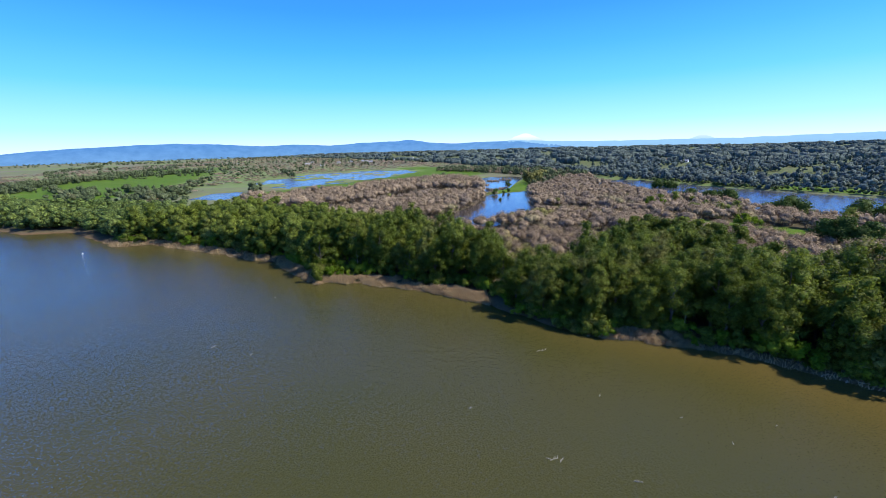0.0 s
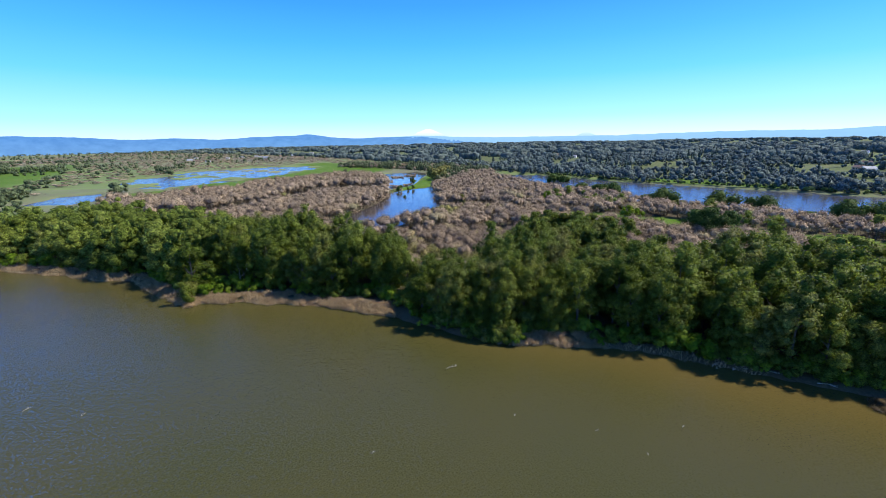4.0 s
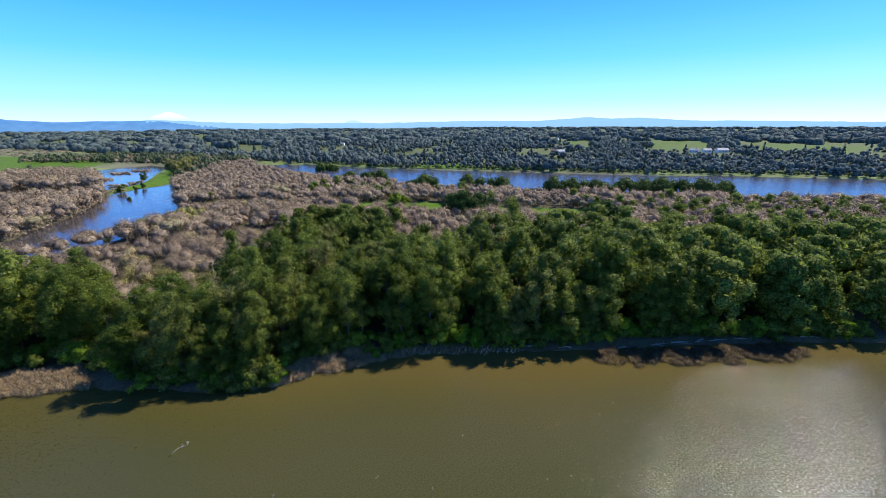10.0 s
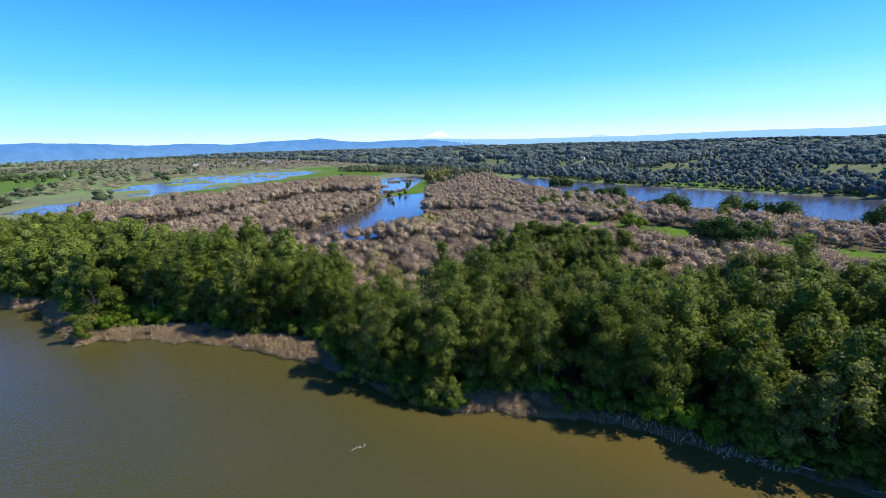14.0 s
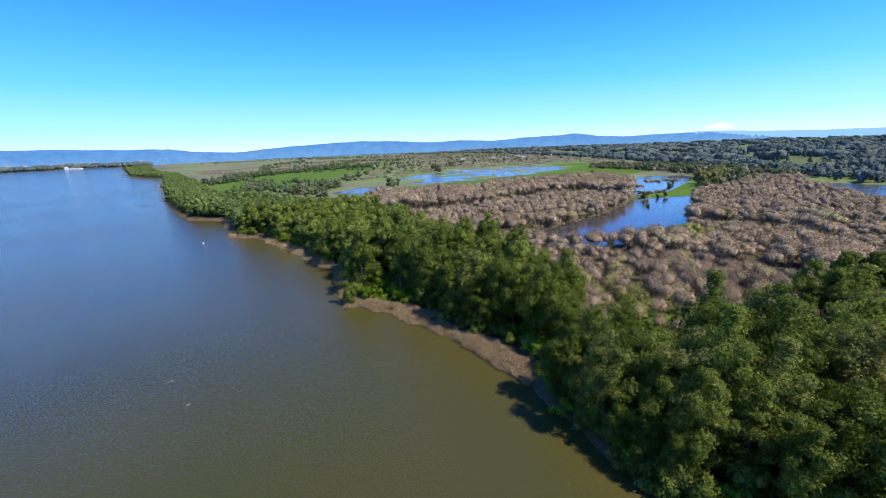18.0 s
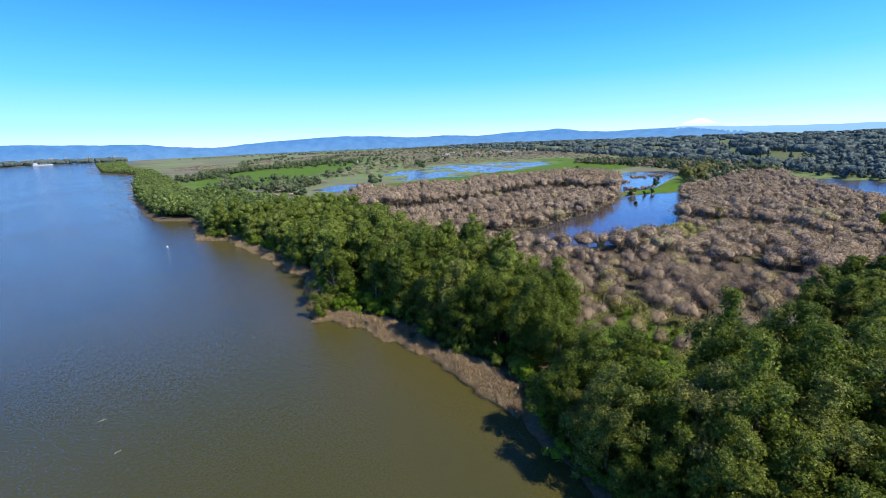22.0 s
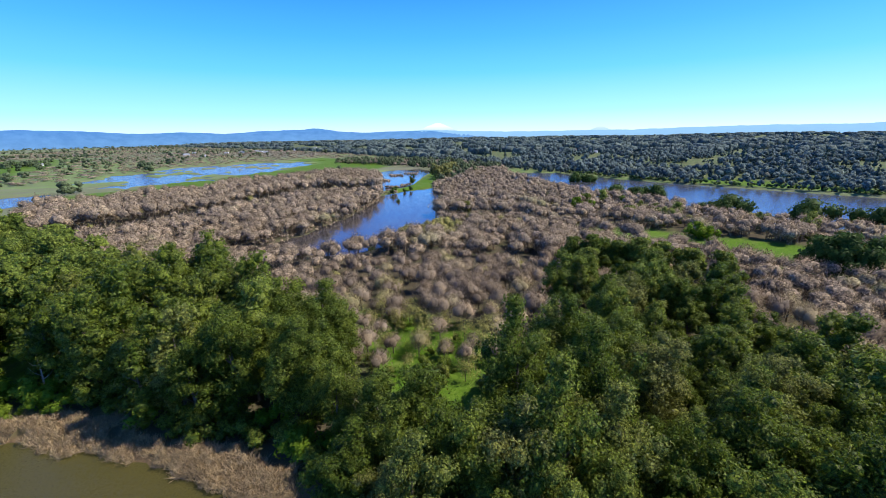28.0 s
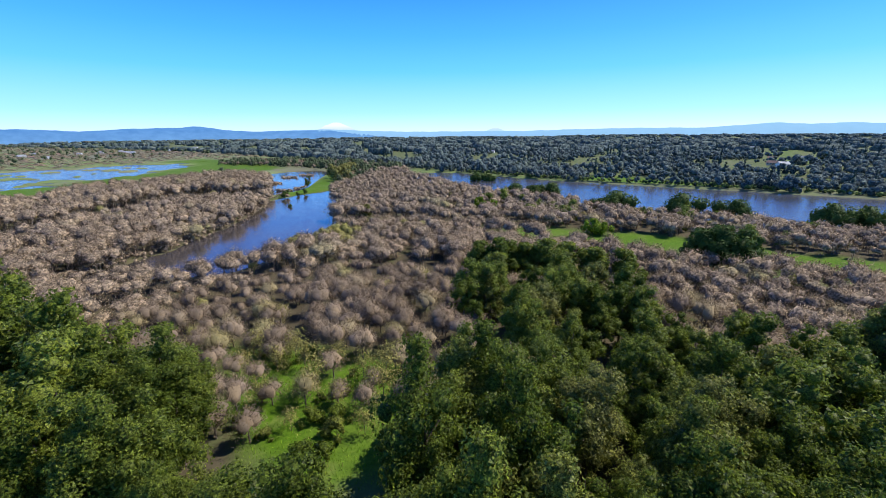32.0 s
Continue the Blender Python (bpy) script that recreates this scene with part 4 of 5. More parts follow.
lx, ly = np.concatenate([lx, ex[sel]]), np.concatenate([ly, ey[sel]])
protos_l = [leafy_crown(rng, 12, 9, 0.0, 14, 420, 0.8) for _ in range(4)]
tagged(new("lakeside_wood", wood_mesh("lakeside_wood", rng, protos_l, lx, ly, 0.85, M_LEAF_FAR)), "mixed green broadleaf trees near the lake", "trees", kind="stuff")


def solo_trees(name, spots, crown, trunk, mat, label, group):
    root = new(name)
    child("trunk", mesh_arrays("trunk", *trunk, M_BARK, smooth=True), root)
    v, f, n = crown
    child("crown", mesh_arrays("crown", v, f, mat, rng.random() * np.ones(len(v)), normals=n), root)
    for k, (x, y, s) in enumerate(spots):
        m = place(root, x, y, s, rng.uniform(0, 360))
        if k == 0:
            root.matrix_basis = m
            ob = tagged(root, label, "tree", group)
        else:
            ob = copy_thing(root, Matrix.Identity(4))
            ob.matrix_basis = m
    return root


solo_trees("dark_tree", [(292, 405, 1.0), (306, 396, 0.9), (318, 388, 1.05), (306, 305, 1.25), (300, 316, 0.8), (333, 272, 1.25), (345, 246, 1.15), (370, 202, 1.2), (384, 190, 1.1), (396, 175, 1.0),
                         (330, 522, 1.0), (340, 512, 0.8), (404, 152, 1.15), (414, 140, 1.1), (424, 128, 1.2), (432, 114, 1.1), (438, 98, 1.2), (444, 84, 1.1), (390, 165, 0.9)],
           leafy_crown(rng, 12.5, 16.0, 0.0, 34, 2200, 0.85), trunk_pieces(rng, 9.5, 0.25, 5, 3.2), M_DARKLEAF, "dark green round-crowned tree at the lake shore", "lakeside trees")
solo_trees("dark_thicket_tree", [(223, 197, 1.05), (229, 193, 1.15), (236, 189, 1.0), (268, 116, 1.0), (262, 122, 0.9)],
           leafy_crown(rng, 14.5, 13.5, 0.0, 30, 2200, 0.85), trunk_pieces(rng, 10, 0.25, 6, 4, 0.1), M_DARKLEAF, "dark green bushy tree standing in the meadow", "trees in the meadow")
solo_trees("lime_tree", [(227, 259, 1.0), (231, 255, 0.8), (215, 350, 1.1), (222, 346, 0.9), (230, 315, 1.0), (316, 196, 0.9), (333, 249, 0.8), (299, 92, 1.0), (309, 86, 1.1), (316, 76, 1.0), (324, 66, 1.1), (336, 54, 1.0), (345, 130, 0.8), (374, 116, 0.8)],
           leafy_crown(rng, 9, 8, 0.0, 14, 900, 0.75), trunk_pieces(rng, 8, 0.18, 5, 3, 0.15), M_LIME, "light yellow-green young tree at the meadow edge", "trees in the meadow")
solo_trees("green_tree", [(133, 231, 1.0), (139, 226, 1.1), (146, 222, 1.0), (152, 217, 1.1), (158, 212, 1.05), (164, 204, 1.0), (170, 196, 1.0), (128, 215, 1.0), (120, 212, 0.9), (133, 378, 0.62), (137, 372, 0.6), (150, 208, 1.0)],
           leafy_crown(rng, 15, 10, 0.03, 22, 2400, 0.8), trunk_pieces(rng, 13, 0.3, 5, 3.5), M_LEAF, "green broadleaf tree among leafless trees", "green trees in the bare wood")
solo_trees("lagoon_tree", [(101, 452, 0.55), (105, 503, 0.9), (109, 510, 0.8), (126, 519, 0.75), (118, 512, 0.6), (141, 578, 0.95), (152, 640, 0.7), (162, 668, 0.7)],
           leafy_crown(rng, 8, 6, 0.0, 10, 320, 0.8), trunk_pieces(rng, 6, 0.16, 4, 2.2, 0.15), M_DARKLEAF, "small dark tree standing in the flooded lagoon", "trees in the lagoon")
solo_trees("budding_tree", [(188, 621, 1.2), (196, 628, 1.3), (186, 640, 1.2), (204, 650, 1.3), (214, 668, 1.2), (180, 606, 1.1), (224, 690, 1.2), (200, 700, 1.1), (235, 705, 1.1), (190, 590, 1.0)],
           leafy_crown(rng, 13, 11, 0.0, 16, 520, 1.2), trunk_pieces(rng, 11, 0.25, 4, 3.2), M_LIME_FAR, "pale green budding tree beside the lagoon", "trees by the lagoon")

# thin trees and bushes in the clearing
spots = [(x, y, s * 1.25) for x, y, s in [(55, 203, 0.62), (61, 201, 0.7), (68, 198, 0.6), (73, 180, 0.72), (76, 186, 0.8), (70, 176, 0.45), (50, 192, 0.4), (80, 190, 0.7), (58, 190, 0.5), (64, 183, 0.55), (54, 180, 0.45), (72, 190, 0.6), (66, 172, 0.5), (48, 205, 0.6), (52, 212, 0.7), (60, 208, 0.7)]]
cx, cy = scatter(CLEARING, 5.2, rng, 1.5)
some = rng.random(len(cx))
spots += [(x, y, rng.uniform(0.5, 0.95)) for x, y, k in zip(cx, cy, some) if k < 0.12]
solo_trees("budding_sapling", spots, leafy_crown(rng, 9, 7, 0.1, 9, 620, 0.36, 0), trunk_pieces(rng, 8, 0.13, 6, 2.6, 0.15), M_LIME_FAR, "half-bare sapling with pale yellow-green buds in the clearing", "saplings in the clearing")
solo_trees("low_bush", [(58, 181, 1.0), (62, 178, 1.1), (66, 187, 0.9), (54, 172, 1.0), (61, 193, 0.8), (49, 180, 0.7), (70, 168, 1.0)] + [(x, y, rng.uniform(0.4, 1.3)) for x, y, k in zip(cx, cy, some) if k > 0.76],
           leafy_crown(rng, 3.2, 4.2, 0.0, 9, 420, 0.34), trunk_pieces(rng, 2.6, 0.06, 5, 1.3, 0.05), M_LEAF, "low olive-green bush in the grassy clearing", "bushes in the clearing")

# understorey along the bank
bank = [(x, y) for x, y in SHORE if -220 < x < 190]
kits = {}
for key, mat, label in (("green", M_LEAF, "leafy green shrub on the river bank"), ("lime", M_LIME, "bright yellow-green shrub on the sunlit bank")):
    kits[key] = [tree_template("riverside_shrub", trunk_pieces(rng, 3.6, 0.07, 5, 1.6, 0.05), leafy_crown(rng, 4.6, 4.6, 0.0, 10, 480, 0.46), M_BARK, mat) for _ in range(2)]
shrubs = {"green": [], "lime": []}
for x, y, px, py in along(bank, 3.0):
    off = rng.uniform(2.2, 7.0)
    bare = any(a < x < b for a, b in ((-44, -6), (10, 26), (60, 80)))
    if bare:
        off += 6.0
    elif x < 30:
        off += 3.5
    side = 1 if inside(RIVER, np.array([x - px * 3]), np.array([y - py * 3]))[0] else -1
    key = "lime" if rng.random() < (0.5 if x > 80 or x < -20 else 0.2) else "green"
    shrubs[key].append((x + side * px * off, y + side * py * off, rng.uniform(0.6, 1.35)))
for x, y, px, py in along([p for p in bank if p[0] > 28], 1.7):
    side = 1 if inside(RIVER, np.array([x - px * 3]), np.array([y - py * 3]))[0] else -1
    off = rng.uniform(-0.2, 2.6) + (5.0 if 60 < x < 80 else 2.2 if x > 84 else 0)
    shrubs["lime" if rng.random() < 0.2 else "green"].append((x + side * px * off, y + side * py * off, rng.uniform(0.5, 1.0)))
for x, y, s in ((-30, 189, 0.9), (-42, 206, 1.0), (-41, 199, 1.6), (-46, 207, 1.5), (-37, 194, 1.3), (-52, 214, 1.5), (-50, 222, 1.1), (-56, 232, 1.2), (-28, 202, 1.0), (-33, 214, 1.1), (-60, 246, 1.3), (-44, 200, 0.7), (31, 157, 1.2), (22, 167, 1.3), (15, 174, 1.2), (34, 153, 1.1), (37, 149, 1.2), (36, 157, 1.4), (40, 152, 1.3), (30, 162, 1.2), (25, 169, 1.4), (-35, 190, 0.8)):
    shrubs["lime"].append((x, y, 0.72 * s))
for key, label in (("green", "leafy green shrub on the river bank"), ("lime", "bright yellow-green shrub on the sunlit bank")):
    a = np.array(shrubs[key])
    plant(kits[key], a[:, 0], a[:, 1], a[:, 2], label, "shrub", "shrubs along the river bank")
solo_trees("tip_tree", [(-45.2, 186.2, 1.0)], leafy_crown(rng, 8.5, 4.6, 0.02, 12, 1300, 0.42), trunk_pieces(rng, 7, 0.14, 5, 1.6, 0.1), M_LEAF, "small leafy tree leaning over the point of the bank", "")


# dead reeds and brush at the water's edge
def reed_bed(name, x, y, tall, mat, label):
    n = len(x)
    z = np.maximum(ground_height(x, y), -0.4)
    h = tall * rng.uniform(0.55, 1.25, n)
    a = rng.uniform(0, 2 * np.pi, n)
    lean = rng.normal(size=(n, 2)) * 0.5
    w = rng.uniform(0.05, 0.11, n)
    base = np.stack([x, y, z - 0.05], 1)
    side = np.stack([np.cos(a) * w, np.sin(a) * w, 0 * a], 1)
    tip = base + np.stack([lean[:, 0] * h, lean[:, 1] * h, h], 1)
    v = np.stack([base - side, base + side, tip], 1).reshape(-1, 3)
    tint = np.repeat(np.clip(0.5 + 0.4 * ripple(x, y, 4.0, 2.0) + 0.2 * rng.normal(size=n), 0, 1), 3)
    return tagged(new(name, mesh_arrays(name, v, np.arange(3 * n).reshape(n, 3), mat, tint)), label, "reeds", kind="stuff")


def bank_band(lo, hi, inner, outer, count):
    """Places in the strip along the bank between lo and hi in x."""
    line = [(x, y) for x, y in SHORE if lo - 25 < x < hi + 25]
    xs, ys = rng.uniform(lo, hi, count * 12), rng.uniform(min(p[1] for p in line) - 12, max(p[1] for p in line) + 12, count * 12)
    d = wet(xs, ys)
    ok = (d > -inner) & (d < outer) & (ripple(xs, ys, 5.0, 7.0) > -0.7)
    return xs[ok][:count], ys[ok][:count]


beds = [bank_band(-215, -70, 7, 0.5, 9000), bank_band(-70, -46, 6, 1.0, 3000), bank_band(-46, -3, 6.8, 0.8, 7500), bank_band(-3, 10, 4, 0.3, 900), bank_band(8, 29, 6.5, 0.8, 5500), bank_band(52, 84, 5.5, 0.8, 4500), bank_band(84, 112, 2.5, 0.4, 700)]
reed_bed("dead_reeds", np.concatenate([b[0] for b in beds]), np.concatenate([b[1] for b in beds]), 1.5, M_REED, "tan dead reeds and brush along the water's edge")
clump = np.concatenate([np.stack([b[0], b[1]], 1)[::22] for b in beds[:6]])
protos_r = [twig_crown(rng, 2.1, 3.0, 90, 0.75, 0.045, 0.1, 0, 0) for _ in range(5)]
tagged(new("reed_clumps", wood_mesh("reed_clumps", rng, protos_r, clump[:, 0], clump[:, 1], 0.9, M_REED, 0.2)), "rounded clumps of tan dead brush on the bank", "reeds", kind="stuff")
px, py = rng.uniform(118, 166, 9000), rng.uniform(15, 65, 9000)
ok = (line_distance([(124, 59), (136, 46), (148, 34), (160, 24)], px, py) < 4.0 + 1.5 * ripple(px, py, 5.0)) & (wet(px, py) > 0.5)
M_BRUSH = foliage("drowned_brush", (0.11, 0.085, 0.05), (0.185, 0.14, 0.085), by="tint", gloss=0.85)
px, py = px[ok][::5], py[ok][::5]
tagged(new("drowned_brush", wood_mesh("drowned_brush", rng, [twig_crown(rng, 1.7, 3.2, 120, 0.8, 0.05, 0.1, 0, 0) for _ in range(4)], px, py, 0.9, M_BRUSH, np.minimum(ground_height(px, py) + 0.4, 0))), "dark drowned brush standing in shallow water", "shrubs", kind="stuff")

# grass of the clearing
cx, cy = scatter(CLEARING, 0.62, rng)
ok = ripple(cx, cy, 6.0, 4.0) > -0.4
reed_bed("clearing_grass", cx[ok], cy[ok], 0.55, M_DRYGRASS, "tufts of fresh and dry grass in the clearing")

# uplands beyond the lake
def upland_spots(step, near_r, far_r, seed):
    x, y = scatter(UPLAND, step, rng)
    r = np.hypot(x - 30, y - 60)
    keep = (r >= near_r) & (r < far_r) & (y > 20 - 0.12 * x)
    x, y = x[keep], y[keep]
    keep = wet(x, y) < -3
    for t in (*TERRACES, LAWN):
        keep &= depth_in(t, x, y) < 4
    for hx, hy in HOUSES:
        keep &= np.hypot(x - hx * 0.985, y - hy * 0.985) > 24
    keep &= (ripple(x, y, 90.0, seed) + 0.5 * ripple(x, y, 35.0, seed) > (-0.2 if near_r < 900 else 0.0)) | (depth_in(UPLAND, x, y) < 70)
    return x[keep], y[keep]


ux, uy = upland_spots(11.5, 0, 1000, 8.0)
protos_u = [leafy_crown(rng, 12.5, 14, 0.0, 7, 50, 1.0, 0.85) for _ in range(6)]
tagged(new("upland_wood", wood_mesh("upland_wood", rng, protos_u, ux, uy, np.where((ux > 560) & (depth_in(UPLAND, ux, uy) < 300), 0.8, 0.9) * rng.uniform(0.6, 1.15, len(ux)), M_HAZEWOOD)), "dark wooded hills beyond the lake", "trees", kind="stuff")
ux, uy = upland_spots(36, 1000, 3900, 8.0)
protos_v = [leafy_crown(rng, 12, 40, 0.0, 6, 14, 2.2, 0.9) for _ in range(6)]
far_ok = (np.hypot(ux, uy) < 2000) | (rng.random(len(ux)) < 0.35)
ux, uy = ux[far_ok], uy[far_ok]
tagged(new("far_upland_wood", wood_mesh("far_upland_wood", rng, protos_v, ux, uy, 1.0, M_HAZEWOOD)), "distant wooded hills reaching to the mountains", "trees", kind="stuff")
# low brush along the far shore of the lake
fx, fy = thick_line([(330, 640), (372, 600), (392, 532), (418, 455), (448, 400), (484, 322), (536, 216), (568, 160), (610, 108), (650, 22), (700, -68), (868, -325)], 4.5, 1, 2.5)
ok = wet(fx, fy) < -0.5
tagged(new("lakeshore_brush", wood_mesh("lakeshore_brush", rng, [leafy_crown(rng, 4.5, 7, 0.0, 4, 40, 0.8, 0.85) for _ in range(3)], fx[ok], fy[ok], 0.9, M_LEAF_DISTANT)), "olive brush along the far shore of the lake", "shrubs", kind="stuff")
# spiry conifers rising from the upland woods
kx, ky = upland_spots(52, 300, 1500, 3.0)


def spire(rng):
    n = 70
    t = rng.random(n)
    a = rng.uniform(0, 2 * np.pi, n)
    o = np.stack([np.cos(a), np.sin(a), 0.3 + 0 * a], 1)
    c = o * ((1 - t) * 3.4 + 0.3)[:, None] * (1, 1, 0) + np.stack([0 * t, 0 * t, 2 + 16 * t], 1)
    z = np.array((3.0, 6.5, 10.0, 13.5))
    lumps = dense_boughs(rng, np.stack([0 * z, 0 * z, z], 1), np.stack([3.0 - 0.17 * z, 3.0 - 0.17 * z, 2.6 + 0 * z], 1), np.array((0, 0, 0)))
    return crown_joined([leaf_triangles(rng, c, o, 1.3), lumps])


M_CONIFER = foliage("conifer_needles", (0.035, 0.062, 0.055), (0.06, 0.092, 0.07), by="tint", gloss=0.8, through_light=0.0)
tagged(new("upland_conifers", wood_mesh("upland_conifers", rng, [spire(rng) for _ in range(4)], kx, ky, 1.0, M_CONIFER)), "dark pointed conifers above the broadleaf woods", "trees", kind="stuff")

# wetland plain: brown scrub, hedge lines and groves
PLAIN = [(-250, 440), (-1300, 1250), (-3300, 2900), (-1500, 4200), (-400, 2600), (50, 1700), (200, 1250), (60, 1180), (-130, 1150), (-300, 850), (-330, 600)]
sx, sy = scatter(PLAIN, 24, rng)
r = np.hypot(sx, sy)
ok = (wet(sx, sy) < -6) & ~inside(FIELD, sx, sy) & ~inside(GREENSTRIP, sx, sy) & (ripple(sx, sy * 2.2, 120.0, 6.0) + 0.4 * ripple(sx, sy, 40.0, 1.0) > np.where((sx > -520) & (sy > 780), -1.0, -0.2)) & (sx > -1300)
protos_m = [twig_crown(rng, 4.0, 24, 26, 2.2, 0.3, 0.5, 0, 3) for _ in range(5)]
tagged(new("marsh_scrub", wood_mesh("marsh_scrub", rng, protos_m, sx[ok], sy[ok], 1.0, M_TWIG_FAR)), "brown leafless scrub over the wet plain", "shrubs", kind="stuff")
hx, hy = [], []
for line, step in (([(-771, 848), (-758, 925), (-785, 1065), (-813, 1336), (-900, 1700)], 9), ([(-500, 640), (-430, 560), (-380, 563), (-300, 530), (-250, 500)], 9), ([(-900, 1150), (-1200, 1500), (-1500, 2200)], 13),
                   ([(-500, 1700), (-200, 1900), (100, 1850)], 16), ([(-900, 2300), (-300, 2300)], 18), ([(-1600, 2500), (-900, 2900), (-300, 2700)], 16), ([(-250, 1500), (100, 1600)], 18), ([(-2400, 2300), (-1500, 3100), (-900, 3500)], 16),
                   ([(-640, 1250), (-300, 1350)], 20), ([(-700, 1500), (-350, 1480), (-100, 1400)], 22), ([(-1100, 1900), (-600, 2000), (-200, 2100)], 16), ([(-1900, 2700), (-1000, 2500)], 15), ([(-1300, 3300), (-200, 3300), (300, 3000)], 13), ([(-300, 3000), (500, 2700)], 13), ([(-2600, 3000), (-1700, 3800), (-700, 3900), (400, 3700)], 11), ([(-350, 700), (-420, 900), (-330, 1050)], 24), ([(-240, 900), (-330, 1150), (-250, 1300)], 22), ([(-60, 650), (5, 705), (72, 758)], 22), ([(-720, 1000), (-520, 1150), (-380, 1180)], 14), ([(-1000, 1300), (-760, 1420), (-560, 1400)], 12), ([(-640, 760), (-560, 700), (-450, 690), (-380, 640)], 15), ([(-1250, 1700), (-900, 1900), (-650, 1800)], 14)):
    for x, y, ax, ay in along(line, step):
        if rng.random() < 0.8:
            hx.append(x + rng.normal() * 7)
            hy.append(y + rng.normal() * 9)
hx, hy = np.array(hx), np.array(hy)
ok = wet(hx, hy) < -3
tagged(new("hedge_trees", wood_mesh("hedge_trees", rng, [leafy_crown(rng, 12, 13, 0.0, 5, 40, 1.2, 0.85) for _ in range(4)], hx[ok], hy[ok], 0.95, M_HEDGE)), "lines of dark green trees across the plain", "trees", kind="stuff")

# groves in the far meadow, the tree line behind it and the wooded far bank
groves = [thick_line(*g) for g in (([(-424, 546), (-446, 600), (-462, 656)], 9, 2, 6), ([(-350, 552), (-330, 590), (-334, 640)], 8, 3, 9), ([(-440, 690), (-400, 700)], 10, 1, 5),
                                   ([(-640, 700), (-700, 800), (-740, 930), (-745, 1060), (-690, 1180), (-600, 1300)], 9, 3, 11), ([(-255, 556), (-236, 600), (-228, 655)], 10, 1, 7))]
vx, vy = (np.concatenate([g[k] for g in groves]) for k in (0, 1))
ok = wet(vx, vy) < -3
tagged(new("meadow_groves", wood_mesh("meadow_groves", rng, [leafy_crown(rng, 13, 11, 0.0, 8, 110, 1.0, 0.82) for _ in range(4)], vx[ok], vy[ok], 0.95, M_HEDGE)), "groves of round green trees in the far meadow", "trees", kind="stuff")
vx, vy = thick_line([(-3860, 1300), (-3790, 1720), (-3690, 2020), (-3580, 2220), (-3470, 2420), (-3300, 2640)], 16, 2, 18)
tagged(new("far_bank_wood", wood_mesh("far_bank_wood", rng, [leafy_crown(rng, 30, 60, 0.0, 6, 12, 4.0, 0.9) for _ in range(4)], vx, vy, 1.0, M_HAZEWOOD)), "dark wooded far bank of the broad river", "trees", kind="stuff")

# ---- houses, ship and small things ----


def block(bm, x0, y0, z0, x1, y1, z1):
    m = pose((x0 + x1) / 2, (y0 + y1) / 2, (z0 + z1) / 2) @ Matrix.Diagonal((x1 - x0, y1 - y0, z1 - z0, 1))
    bmesh.ops.create_cube(bm, size=1, matrix=m)
    return bm


def gable(bm, lx, ly, z0, z1, over=0.5, thick=0.25):
    """A pitched roof of real thickness over a house lx by ly."""
    a, b = lx / 2 + over, ly / 2 + over
    ring = [(-b, z0 - 0.2), (0, z1), (b, z0 - 0.2), (b, z0 - 0.2 - thick), (0, z1 - thick), (-b, z0 - 0.2 - thick)]
    ends = [[bm.verts.new((s * a, y, z)) for y, z in ring] for s in (-1, 1)]
    for k in range(6):
        bm.faces.new((ends[0][k], ends[0][(k + 1) % 6], ends[1][(k + 1) % 6], ends[1][k]))
    for e in ends:
        bm.faces.new((e[0], e[1], e[4], e[5]))
        bm.faces.new((e[1], e[2], e[3], e[4]))
    bmesh.ops.recalc_face_normals(bm, faces=bm.faces[:])
    return bm


M_TAN = plain("tan_siding", (0.45, 0.38, 0.28), 0.8, 0.1, 0.3)
M_REDROOF = plain("brown_roof", (0.22, 0.13, 0.09), 0.8, 0.15, 0.4)


def house(lx, ly, tall, walls, roof):
    root = new("house")
    bm = block(bmesh.new(), -lx / 2, -ly / 2, -1.5, lx / 2, ly / 2, tall)
    for s in (-1, 1):
        v = [bm.verts.new(p) for p in ((s * lx / 2, -ly / 2, tall), (s * lx / 2, ly / 2, tall), (s * lx / 2, 0, tall + ly * 0.32))]
        bm.faces.new(v)
    part("wall", bm, walls, root)
    part("roof", gable(bmesh.new(), lx, ly, tall, tall + ly * 0.36), roof, root)
    part("chimney", block(bmesh.new(), lx * 0.2, -0.5, tall, lx * 0.2 + 0.8, 0.4, tall + ly * 0.36 + 0.9), M_REDROOF, root)
    for s in (-1, 1):
        for k in range(3):
            x = lx * (-0.32 + 0.32 * k)
            part("window", block(bmesh.new(), x - 0.7, s * (ly / 2 + 0.03) - 0.05, 1.0, x + 0.7, s * (ly / 2 + 0.03) + 0.05, 2.3), M_DARK, root)
    part("door", block(bmesh.new(), lx * 0.14, -ly / 2 - 0.08, 0.0, lx * 0.14 + 1.0, -ly / 2 + 0.02, 2.1), M_REDROOF, root)
    return root


kits = [(house(13, 8, 3.4, M_WHITE, M_ROOF), "white farmhouse with a grey pitched roof", 0), (house(18, 9, 3.8, M_WHITE, M_ROOF), "long white barn with a grey roof", 0), (house(11, 8, 3.2, M_TAN, M_REDROOF), "tan house with a brown pitched roof", 0)]
seen_kits = set()
for k, (x, y) in enumerate(HOUSES):
    which = (0, 1, 0, 2)[k % 4]
    root, label, _ = kits[which]
    z = float(ground_height(np.array([x]), np.array([y]))[0])
    m = pose(x, y, z + 0.3, 0, 0, math.degrees(math.atan2(-x, y)) + rng.uniform(-35, 35))
    if which in seen_kits:
        ob = copy_thing(root, m)
    else:
        seen_kits.add(which)
        root.matrix_basis = m
        ob = root
    tagged(ob, label, "house", "houses among the far fields")

